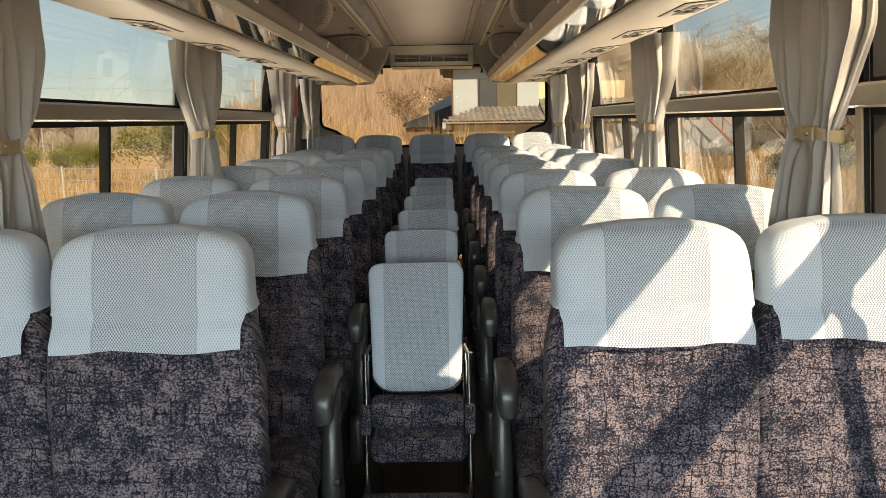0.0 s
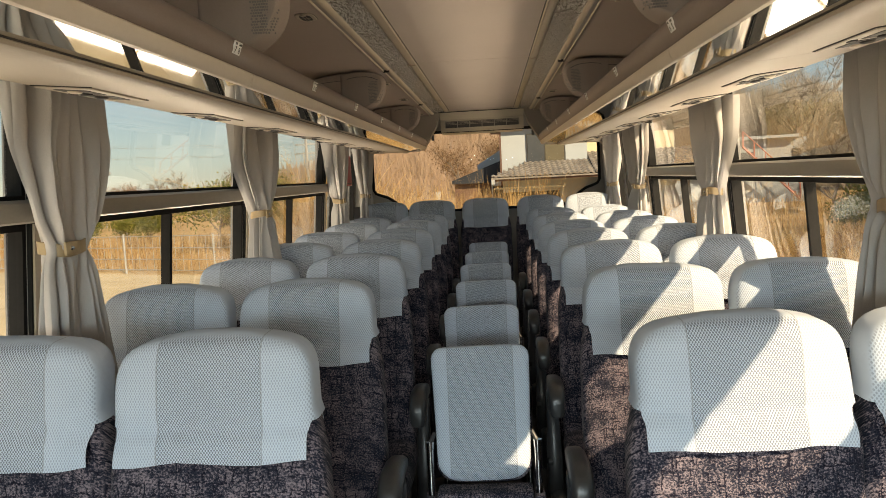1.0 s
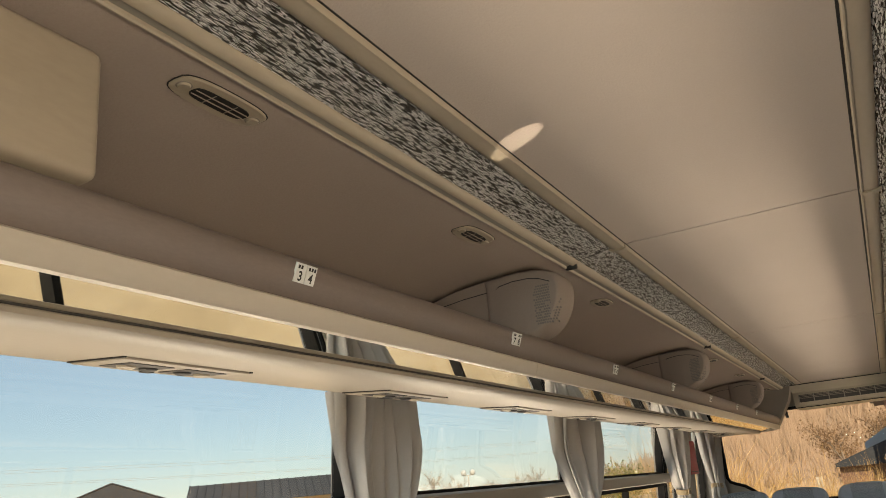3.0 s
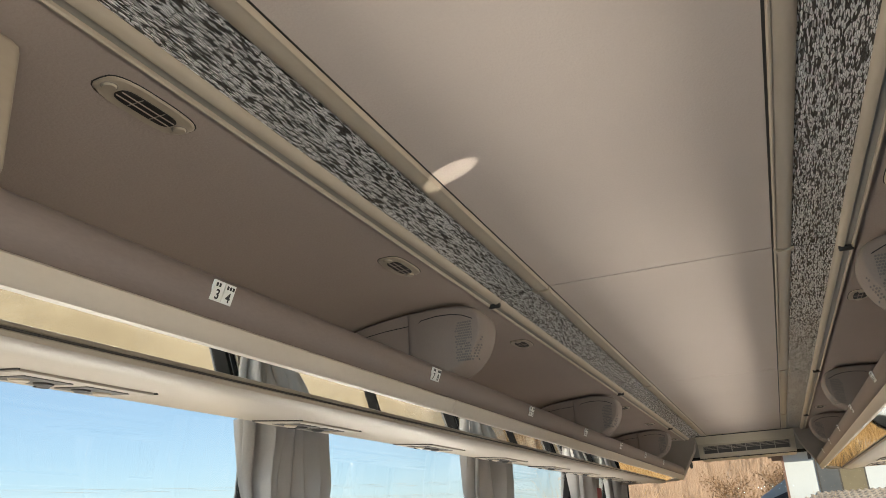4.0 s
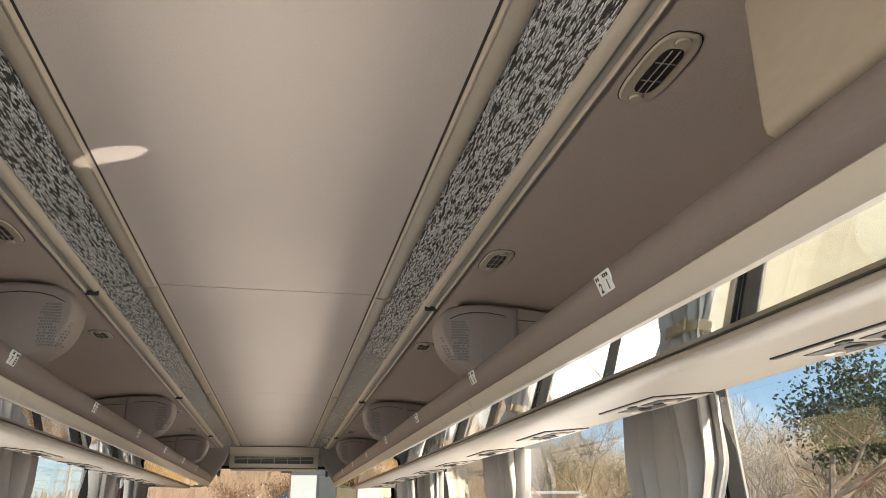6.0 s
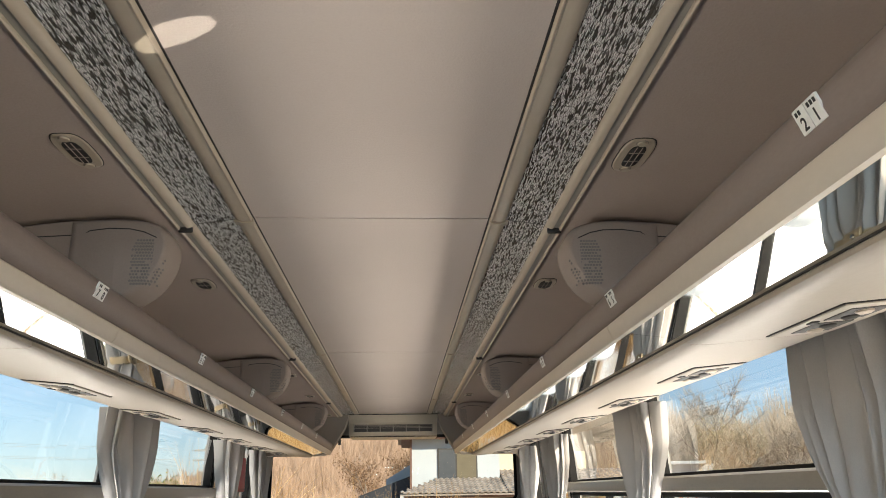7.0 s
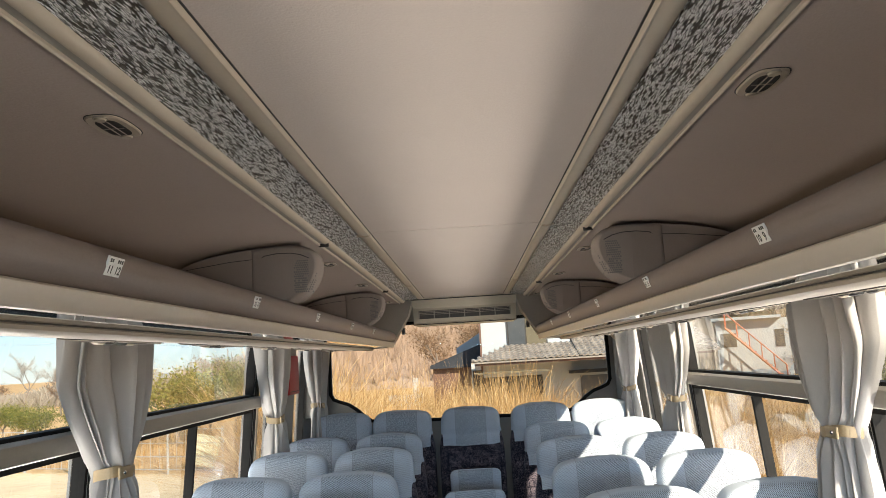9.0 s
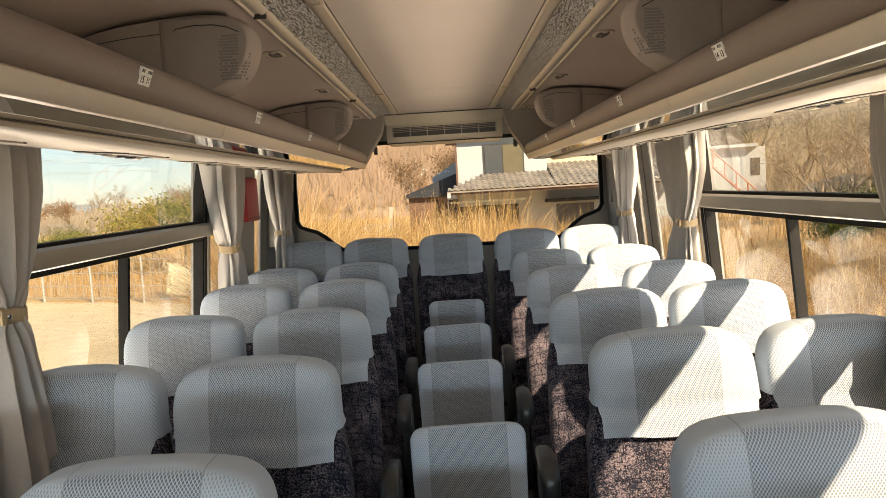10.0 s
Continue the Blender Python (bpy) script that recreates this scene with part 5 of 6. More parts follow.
def reed_height(x, y):
    side = max(0.0, min(1.0, (x + 2.5) / 5.0))
    base = 2.72 - 0.95 * side - 0.012 * (y - 12)
    return base * (0.92 + 0.50 * noise.noise((x * 0.55, y * 0.45, 3.0)) + 0.35 * noise.noise((x * 1.6, y * 1.3, 8.0)))


vs, fs = blades(rng, 24000, reed_area, reed_height, 0.62, 0.0030)
v2, f2 = blades(rng, 28000, reed_area, lambda x, y: reed_height(x, y) * 0.92, 1.05, 0.0028)
fs += [tuple(i + len(vs) for i in f) for f in f2]
vs += v2
tagged(new("reeds", raw("reeds", vs, fs, REED)), "tall dry golden reeds standing behind the coach", "reeds", kind="stuff")


def bank_height(x, y):
    """The low bank of cut grass along the lot's right edge."""
    u = max(0.0, min(1.0, (x - 4.6) / 7.0)) * max(0.0, min(1.0, (24.0 - y) / 6.0)) * max(0.0, min(1.0, (x - 0.30 * (y - 2.0) - 0.2) / 2.0))
    return 1.25 * u * u * (3 - 2 * u) * (1.0 + 0.5 * noise.noise((x * 0.5, y * 0.5, 2.0))) + 0.16 * u * noise.noise((x * 1.7, y * 1.7, 5.0))


b = bmesh.new()
bank = [[b.verts.new((4.4 + 0.45 * i, 1.0 + 0.45 * j, GROUND - 0.02 + bank_height(4.4 + 0.45 * i, 1.0 + 0.45 * j))) for j in range(54)] for i in range(38)]
for i in range(37):
    for j in range(53):
        b.faces.new((bank[i][j], bank[i + 1][j], bank[i + 1][j + 1], bank[i][j + 1]))
thing("grass_bank", b, surface("dry_bank_earth", (0.20, 0.125, 0.06), (0.42, 0.28, 0.13), 0.95, 1.2, 14.0, relief=0.5, depth=0.05), "low bank of brown earth and cut dry grass beside the lot", "bank", kind="structure")


def bank_area(r):
    y = 3.0 + 20.0 * r.random()
    x = max(4.8, 0.30 * (y - 2.0) + 0.6) + 11.0 * r.random() ** 1.3
    return x, y, GROUND - 0.02 + bank_height(x, y)


def bank_grass(x, y):
    return 0.42 + 0.45 * max(0.0, noise.noise((x * 0.4, y * 0.4, 9.0))) + 0.2 * max(0.0, noise.noise((x * 1.5, y * 1.5, 4.0)))


vs, fs = blades(rng, 46000, bank_area, bank_grass, 1.3, 0.0045)
tagged(new("cut_grass", raw("cut_grass", vs, fs, REED)), "flattened tangle of cut dry grass on the bank", "grass", kind="stuff")


def verge_area(r):
    u = r.random()
    if u < 0.38:
        x = -6.5 - 34.0 * r.random()
        return x, 19.4 - 0.42 * x + r.uniform(0.0, 10.0), GROUND
    if u < 0.8:
        return r.uniform(7.5, 24.0), r.uniform(6.0, 44.0), GROUND
    return r.uniform(-2.2, 9.0), r.uniform(9.8, 13.0), GROUND


vs, fs = blades(rng, 14000, verge_area, lambda x, y: 0.7 if x < 7 else 0.95, 0.45, 0.008)
tagged(new("dry_grass", raw("dry_grass", vs, fs, REED)), "tangled dry grass along the edge of the lot", "grass", kind="stuff")


def grow(rng, height, spread, levels_=4):
    """Trunk and limbs as tapered bars; returns wood and the ends where twigs sit."""
    wood = bmesh.new()
    ends = []

    def limb(p, d, length, r, depth):
        pts, rad = [p], [r]
        q, dd = p.copy(), d.copy()
        n = 4
        for i in range(n):
            dd = (dd + Vector((rng.gauss(0, 0.12), rng.gauss(0, 0.12), rng.gauss(0.04, 0.08)))).normalized()
            q = q + dd * length / n
            pts.append(q.copy())
            rad.append(r * (1 - 0.55 * (i + 1) / n))
        tube(wood, pts, rad, 6 if depth < 2 else 4, False)
        if depth >= levels_ - 1:
            ends.append((pts[2], dd)), ends.append((q, dd))
            return
        kids = rng.randint(3, 4)
        for k in range(kids):
            t = rng.uniform(0.45, 1.0)
            i = min(int(t * n), n - 1)
            o = pts[i].lerp(pts[i + 1], t * n - i)
            a = rng.uniform(0, 6.283)
            side = Vector((math.cos(a), math.sin(a), rng.uniform(0.1, 0.6)))
            nd = (dd * (1 - spread) + side * spread).normalized()
            limb(o, nd, length * rng.uniform(0.52, 0.72), r * 0.5, depth + 1)
        ends.append((q, dd))
    limb(Vector((0, 0, -0.05)), Vector((0, 0, 1)), height * 0.5, height * 0.018, 0)
    return wood, ends


def twigs(rng, ends, count, length, width, droop=0.0):
    vs, fs = [], []
    for p, d in ends:
        for _ in range(count):
            dd = (d * 0.6 + Vector((rng.gauss(0, 0.6), rng.gauss(0, 0.6), rng.gauss(0.25 - droop, 0.4)))).normalized()
            l = length * rng.uniform(0.4, 1.2)
            side = dd.cross((rng.gauss(0, 1), rng.gauss(0, 1), rng.gauss(0, 1))).normalized() * width
            m = p + dd * l * 0.5 + Vector((rng.gauss(0, 0.04), rng.gauss(0, 0.04), 0))
            e = p + dd * l
            n0 = len(vs)
            vs += [tuple(p - side), tuple(p + side), tuple(m + side * 0.7), tuple(m - side * 0.7), tuple(e)]
            fs += [(n0, n0 + 1, n0 + 2, n0 + 3), (n0 + 3, n0 + 2, n0 + 4)]
    return vs, fs


def leaves(rng, ends, count, spread, size):
    vs, fs = [], []
    for p, d in ends:
        for _ in range(count):
            c = p + Vector((rng.gauss(0, spread), rng.gauss(0, spread), rng.gauss(0, spread * 0.8)))
            u = Vector((rng.gauss(0, 1), rng.gauss(0, 1), rng.gauss(0, 1))).normalized()
            v = u.cross((rng.gauss(0, 1), rng.gauss(0, 1), rng.gauss(0, 1))).normalized()
            s = size * rng.uniform(0.6, 1.3)
            n0 = len(vs)
            vs += [tuple(c - u * s), tuple(c + v * s * 0.5), tuple(c + u * s), tuple(c - v * s * 0.5)]
            fs.append((n0, n0 + 1, n0 + 2, n0 + 3))
    return vs, fs


def make_tree(seed, height, kind, label, category="tree", group="trees"):
    r = random.Random(seed)
    ob = root("tree" if category == "tree" else "shrub", (0, 0, GROUND), label, category, group)
    wood, ends = grow(r, height, 0.55 if kind == "bare" else 0.7, 4 if kind == "bare" else 3)
    part("trunk", wood, BARK, ob)
    if kind == "bare":
        vs, fs = twigs(r, ends, 10, height * 0.15, 0.010)
        mat = TWIG
    elif kind == "dry":
        vs, fs = twigs(r, ends, 10, height * 0.16, 0.012)
        v2, f2 = leaves(r, ends, 60, height * 0.06, 0.055)
        fs += [tuple(i + len(vs) for i in f) for f in f2]
        vs += v2
        mat = DRYLEAF
    elif kind == "green":
        vs, fs = leaves(r, ends, 190, height * 0.085, 0.042)
        mat = GREENLEAF
    else:
        vs, fs = leaves(r, [e for e in ends if e[0].z > 0.56 * height], 560, height * 0.055, 0.075)
        mat = DARKLEAF
    c = new("crown", raw("crown", vs, fs, mat))
    c.parent = ob
    return ob


def spread_out(protos_, spots):
    seen = set()
    for k, x, y, sc in spots:
        m = Matrix.Translation((x, y, GROUND)) @ Matrix.Rotation(rng.uniform(0, 6.28), 4, "Z") @ Matrix.Scale(sc, 4)
        p = protos_[k]
        if k not in seen:
            seen.add(k)
            p.matrix_basis = m
        else:
            q = copy_thing(p, Matrix.Identity(4))
            q.matrix_basis = m


bare = [make_tree(31 + k, 7.0 + k, "bare", "bare winter tree with fine grey-brown twigs", group="bare trees") for k in range(4)]
dry = [make_tree(41 + k, 5.0, "dry", "winter tree with sparse rust-brown leaves", group="brown trees") for k in range(2)]
green = [make_tree(51 + k, 2.6, "green", "yellow-green evergreen shrub at the lot's edge", "shrub", "shrubs") for k in range(2)]
dark = [make_tree(61, 9.0, "dark", "tall dark evergreen tree beyond the lot", group="evergreen trees")]


def polar(az, dist):
    """A spot seen from the aisle's front at an angle left of straight back."""
    a = radians(az)
    return -dist * math.sin(a), 0.5 + dist * math.cos(a)


spots = []
r2 = random.Random(77)
for k in range(34):       # woods on the right
    az = -22.5 - 26 * (k + r2.random()) / 34
    d = r2.uniform(34, 60)
    spots.append((r2.randrange(4), *polar(az, d), r2.uniform(0.75, 1.1) * d / 55))
for k in range(12):
    az = -12 - 11 * (k + r2.random()) / 12
    spots.append((r2.randrange(4), *polar(az, r2.uniform(60, 72)), r2.uniform(0.85, 1.1)))
for az, d in ((-24.5, 26), (-28.5, 25), (-33.0, 27), (-38.0, 24)):
    spots.append((r2.randrange(4), *polar(az, d), 0.55))
for k in range(8):       # thin trees beyond the lot on the left
    az = 11 + 20 * (k + r2.random()) / 8
    d = r2.uniform(80, 100)
    spots.append((r2.randrange(4), *polar(az, d), r2.uniform(0.42, 0.6)))
spread_out(bare, spots)
spread_out(dry, [(0, *polar(25.5, 62), 0.95), (1, *polar(27.5, 66), 0.8), (0, *polar(31.5, 70), 0.8), (1, *polar(0.4, 47), 1.25), (0, *polar(-1.6, 46), 1.15), (1, *polar(2.2, 52), 1.2),
                (0, *polar(-0.6, 50), 1.3), (1, *polar(17.5, 50), 0.9), (0, *polar(14.2, 46), 0.8)])
spread_out(green, [(0, *polar(20.0, 31), 1.5), (1, *polar(18.0, 33), 1.5), (0, *polar(24.5, 36), 0.9), (1, *polar(26.0, 38), 0.85), (0, *polar(28.6, 36), 0.9), (1, *polar(16.3, 31), 1.35),
                  (0, *polar(30.5, 42), 0.9), (1, *polar(34.0, 44), 0.7), (0, *polar(-24.5, 23), 0.85), (1, *polar(-26.5, 24), 0.95), (0, *polar(-29.0, 24), 0.9), (1, *polar(-35.5, 22), 1.0)])
spread_out(dark, [(0, *polar(-36.6, 20), 0.88), (0, *polar(-41.0, 26), 0.8)])

# wooded hill behind the house
def hill_height(x, y):
    u = max(0.0, 1 - ((x - 14) / 44.0) ** 2) * max(0.0, 1 - ((y - 120) / 46.0) ** 2)
    return 11.5 * u ** 0.9 + 1.2 * u * noise.noise((x * 0.08, y * 0.08, 0))


b = bmesh.new()
nx_, ny_ = 44, 40
hv = [[b.verts.new((-32 + 92 * i / nx_, 73 + 94 * j / ny_, GROUND - 0.3 + hill_height(-32 + 92 * i / nx_, 73 + 94 * j / ny_))) for j in range(ny_ + 1)] for i in range(nx_ + 1)]
for i in range(nx_):
    for j in range(ny_):
        b.faces.new((hv[i][j], hv[i + 1][j], hv[i + 1][j + 1], hv[i][j + 1]))
# narrow pale range: the far wood's haze lies in its colour
FARWOOD = plant_material("hazy_winter_wood", ((0.0, (0.30, 0.205, 0.145)), (0.5, (0.37, 0.265, 0.19)), (1.0, (0.44, 0.325, 0.24))), translucent=0.0)
HILL = surface("leaf_litter", (0.27, 0.19, 0.14), (0.42, 0.315, 0.24), 0.95, 0.25, 2.5, relief=0.6, depth=0.2)
thing("hill", b, HILL, "low hill covered with brown winter woods", "hill", kind="structure")
vs, fs = [], []
for _ in range(7000):
    x, y = rng.uniform(-30, 58), rng.uniform(75, 122)
    h0 = hill_height(x, y)
    if h0 < 0.4:
        continue
    p = Vector((x, y, GROUND - 0.3 + h0))
    hh = rng.uniform(1.0, 3.2)
    for _ in range(13):
        e = p + Vector((rng.gauss(0, 0.55), rng.gauss(0, 0.4), hh * rng.uniform(0.5, 1.0)))
        w = 0.018 * rng.uniform(0.6, 1.5)
        n0 = len(vs)
        vs += [(p.x - w, p.y, p.z), (p.x + w, p.y, p.z), (e.x + w, e.y, e.z), (e.x - w * 0.4, e.y, e.z)]
        fs.append((n0, n0 + 1, n0 + 2, n0 + 3))
tagged(new("far_wood", raw("far_wood", vs, fs, FARWOOD)), "brown leafless woods on the far hill", "woods", kind="stuff")
vs, fs = [], []
for _ in range(5200):     # low far hedge and woods round the horizon on the left and right
    az = rng.uniform(7, 60)
    d = rng.uniform(85, 130)
    x, y = polar(az, d)
    tall = 6.6 if az < 17 else (5.4 - 0.25 * (az - 17) if az < 31 else 1.9)
    hh = (tall if az > 0 else 4.6) * (0.8 + 0.55 * noise.noise((az * 0.45, 1.0, 0))) * rng.uniform(0.45, 1.0)
    for _ in range(6):
        ex, ey, ez = x + rng.gauss(0, 0.9), y + rng.gauss(0, 0.5), GROUND + hh * rng.uniform(0.5, 1.0)
        w = 0.05 * rng.uniform(0.6, 1.5)
        n0 = len(vs)
        vs += [(x - w, y, GROUND), (x + w, y, GROUND), (ex + w, ey, ez), (ex - w * 0.4, ey, ez)]
        fs.append((n0, n0 + 1, n0 + 2, n0 + 3))
for _ in range(7600):     # thicket on the slope to the right
    az = rng.uniform(-62, -13)
    d = rng.uniform(64, 96)
    x, y = polar(az, d)
    hh = (d * 0.112 + 2.4) * (0.86 + 0.28 * noise.noise((az * 0.4, d * 0.05, 4.0))) * rng.uniform(0.35, 1.0)
    for _ in range(11):
        z0 = GROUND + hh * rng.uniform(0.0, 0.55)
        ox = x + rng.gauss(0, 0.5)
        ex, ey, ez = ox + rng.gauss(0, 1.25), y + rng.gauss(0, 0.5), z0 + (hh + GROUND - z0) * rng.uniform(0.4, 1.0) + 0.6
        w = 0.022 * rng.uniform(0.5, 1.4)
        n0 = len(vs)
        vs += [(ox - w, y, z0), (ox + w, y, z0), (ex + w * 0.5, ey, ez), (ex - w * 0.5, ey, ez)]
        fs.append((n0, n0 + 1, n0 + 2, n0 + 3))
tagged(new("distant_trees", raw("distant_trees", vs, fs, TWIG)), "hazy line of bare trees on the horizon", "trees", kind="stuff")


# the house behind the reeds
def tile_roof(parent, corner, along, up, cols, rows, tile, mat):
    """Courses of curved tiles, each tile an object sharing one mesh."""
    along, up = Vector(along), Vector(up)
    nrm = along.cross(up).normalized()
    la, lu = along.length / cols, up.length / rows
    t = bmesh.new()
    n = 6
    ring = []
    for vpos, lift in ((0.0, 0.05), (1.08, 0.0)):
        ring.append([t.verts.new((la * i / n, lu * vpos, lift + 0.026 * math.sin(math.pi * i / n * 2) + 0.02)) for i in range(n + 1)])
    low = [t.verts.new((la * i / n, 0.0, 0.026 * math.sin(math.pi * i / n * 2) + 0.015)) for i in range(n + 1)]
    for i in range(n):
        t.faces.new((ring[0][i], ring[0][i + 1], ring[1][i + 1], ring[1][i]))
        t.faces.new((low[i], low[i + 1], ring[0][i + 1], ring[0][i]))
    me = mesh_from("tile", t, mat, smooth=False)
    turn = Matrix((along.normalized(), up.normalized(), nrm)).transposed().to_4x4()
    for i in range(cols):
        for j in range(rows):
            o = new("tile", me)
            m = turn.copy()
            m.translation = Vector(corner) + along * (i / cols) + up * (j / rows)
            o.parent = parent
            o.matrix_local = m
    return me


house = root("house", (0, 35, GROUND), "white two-storey house with tiled roofs behind the reeds", "house")
hz = -GROUND


def hbox(name, lo, hi, mat, parent, bevel=0.0, label=""):
    bb = bmesh.new()
    box(bb, (lo[0], lo[1], lo[2] + hz), (hi[0], hi[1], hi[2] + hz), bevel)
    return part(name, bb, mat, parent, label, smooth=False)


hbox("upper_wall", (0.50, 0.0, 0.6), (4.25, 6.0, 3.55), STUCCO, house)
hbox("side_wall", (4.25, 0.9, 0.6), (8.2, 6.0, 3.0), CREAMWALL, house, label="sunlit cream side wall")
hbox("lower_wall", (0.0, 0.3, -1.05), (9.5, 6.0, 1.22), STUCCO, house)
hbox("upper_eaves", (0.05, -0.55, 3.52), (4.75, 6.5, 3.66), WOODTRIM, house)
bb = bmesh.new()
v = [bb.verts.new(p) for p in ((-0.1, -0.7, 3.66 + hz), (4.9, -0.7, 3.66 + hz), (4.9, 6.6, 3.66 + hz), (-0.1, 6.6, 3.66 + hz), (1.4, 3.0, 5.2 + hz), (3.4, 3.0, 5.2 + hz))]
for f in ((0, 1, 5, 4), (1, 2, 5), (2, 3, 4, 5), (3, 0, 4), (3, 2, 1, 0)):
    bb.faces.new([v[i] for i in f])
part("upper_roof", bb, ROOFTILE, house, smooth=False)
w = hbox("window", (1.60, -0.06, 1.80), (3.30, 0.02, 3.13), DARKTRIM, house, label="sliding window with a dark frame")
hbox("pane", (1.66, -0.08, 1.86), (2.36, -0.055, 3.07), DARKGLASS, w)
hbox("blind", (2.42, -0.075, 1.86), (3.24, -0.05, 3.07), SHUTTER, w, label="tan blind behind glass")
hbox("sill", (1.56, -0.12, 1.76), (3.34, 0.02, 1.81), GALV, w)
hbox("downpipe", (0.42, -0.10, 0.9), (0.50, -0.02, 3.5), WOODTRIM, house)
# lower lean-to roof of tiles, in front and to the side
low_roof = hbox("lower_roof", (0.15, -2.2, 1.12), (9.6, 0.0, 1.21), WOODTRIM, house, label="brown-edged tiled lower roof")
bb = bmesh.new()
v = [bb.verts.new(p) for p in ((0.0, -2.3, 1.27 + hz), (9.8, -2.3, 1.27 + hz), (9.8, 0.95, 2.20 + hz), (4.3, 0.95, 2.20 + hz), (4.3, 0.0, 1.87 + hz), (1.5, 0.0, 1.87 + hz),
                               (0.0, -2.3, 1.21 + hz), (9.8, -2.3, 1.21 + hz), (9.8, 0.95, 2.14 + hz), (4.3, 0.95, 2.14 + hz), (4.3, 0.0, 1.81 + hz), (1.5, 0.0, 1.81 + hz))]
bb.faces.new([v[i] for i in (0, 1, 2, 3, 4, 5)])
bb.faces.new([v[i] for i in (11, 10, 9, 8, 7, 6)])
for i in range(6):
    bb.faces.new((v[i], v[6 + i], v[6 + (i + 1) % 6], v[(i + 1) % 6]))
part("roof_deck", bb, ROOFTILE, low_roof, smooth=False)
hbox("porch_roof", (0.1, -2.9, 0.80), (3.0, -2.0, 0.86), SHUTTER, house, 0.0, "pale edge of a low porch roof")
hbox("dark_opening", (0.05, 0.24, -0.9), (3.0, 0.31, 0.92), DARK, house)
hbox("ground_window", (4.6, 0.24, -0.75), (6.2, 0.31, 0.45), DARKGLASS, house)
hbox("window_hood", (4.1, -0.6, 0.58), (6.6, 0.31, 0.70), DARKTILE, house)
# dark gable roof of the neighbouring outhouse
outhouse = root("outhouse", (-1.2, 38, GROUND), "low outhouse with a dark tiled roof beside the house", "outhouse")
bb = bmesh.new()
v = [bb.verts.new(p) for p in ((-0.6, -2.0, 2.27), (1.80, -2.0, 3.14), (1.80, 0.4, 3.14), (-0.6, 0.4, 2.27), (-0.6, -2.0, 2.12), (1.80, -2.0, 2.12), (1.80, 0.4, 2.12), (-0.6, 0.4, 2.12))]
for f in ((0, 1, 2, 3), (0, 4, 5, 1), (1, 5, 6, 2), (2, 6, 7, 3), (3, 7, 4, 0), (7, 6, 5, 4)):
    bb.faces.new([v[i] for i in f])
part("roof", bb, DARKTILE, outhouse, smooth=False)
bb = bmesh.new()
box(bb, (-0.5, -1.7, 0.0), (1.8, 3.8, 2.13))
part("wall", bb, WOODTRIM, outhouse, smooth=False)
bb = bmesh.new()
v = [bb.verts.new(p) for p in ((0.55, 0.45, 2.2), (1.80, 0.45, 2.2), (1.80, 0.45, 3.72), (0.55, 0.45, 2.98), (0.55, 3.8, 2.2), (1.80, 3.8, 2.2), (1.80, 3.8, 3.72), (0.55, 3.8, 2.98))]
for f in ((3, 2, 1, 0), (4, 5, 6, 7), (0, 1, 5, 4), (1, 2, 6, 5), (2, 3, 7, 6), (3, 0, 4, 7)):
    bb.faces.new([v[i] for i in f])
part("gable", bb, STUCCO, outhouse, "pale rendered gable", smooth=False)

# white building with a red outside stair, seen past the right-hand windows
x0, y0 = polar(-19.2, 50)
block = root("white_building", (x0, y0, GROUND), "white flat-roofed building with a red steel outside stair", "building")
block.rotation_euler = (0, 0, radians(-20))
for lo, hi, nm, mt in (((-2.0, 0, 0), (2.0, 5, 3.75), "wall", STUCCO), ((-2.2, -0.5, 3.75), (1.6, 5.2, 3.92), "roof", STUCCO), ((-1.8, -0.02, 2.2), (-0.9, 0.02, 3.0), "window", DARKGLASS), ((1.2, -0.03, 2.1), (1.7, 0.02, 3.1), "window", DARKGLASS)):
    bb = bmesh.new()
    box(bb, lo, hi)
    part(nm, bb, mt, block, smooth=False)
bb = bmesh.new()
for s in (-0.45, 0.45):
    tube(bb, [(-1.4, -1.3 + s, 3.3), (1.6, -1.3 + s, 0.2)], 0.07, 6)
    tube(bb, [(-1.4, -1.3 + s, 4.2), (1.6, -1.3 + s, 1.1)], 0.04, 6)
    for k in range(6):
        tube(bb, [(-1.4 + 0.6 * k, -1.3 + s, 3.3 - 0.62 * k), (-1.4 + 0.6 * k, -1.3 + s, 4.2 - 0.62 * k)], 0.03, 6)
stair = part("stair", bb, STEEL_RED, block, "red steel stair")
for k in range(12):
    bb = bmesh.new()
    box(bb, (-1.38 + 0.25 * k, -1.75, 3.16 - 0.257 * k), (-1.12 + 0.25 * k, -0.85, 3.2 - 0.257 * k))
    part("step", bb, STEEL_RED, stair, smooth=False)

# fence along the lot's edge
fence = root("mesh_fence", (0, 0, GROUND), "galvanised wire fence along the edge of the sandy lot", "fence")
fx0, fx1 = -40.0, -6.4
n = 20
for k in range(n + 1):
    x = fx0 + (fx1 - fx0) * k / n
    bb = bmesh.new()
    y = 18.9 - 0.42 * x
    tube(bb, [(x, y, 0), (x, y, 1.22)], 0.035, 8)
    part("post", bb, GALV, fence)
    if k < n:
        x2 = fx0 + (fx1 - fx0) * (k + 1) / n
        y2 = 18.9 - 0.42 * x2
        bb = bmesh.new()
        for z in (0.12, 0.45, 0.80, 1.15):
            tube(bb, [(x, y, z), (x2, y2, z)], 0.014, 5)
        for j in range(1, 6):
            u = j / 6
            tube(bb, [(x + (x2 - x) * u, y + (y2 - y) * u, 0.1), (x + (x2 - x) * u, y + (y2 - y) * u, 1.16)], 0.008, 4)
        part("panel", bb, GALV, fence)

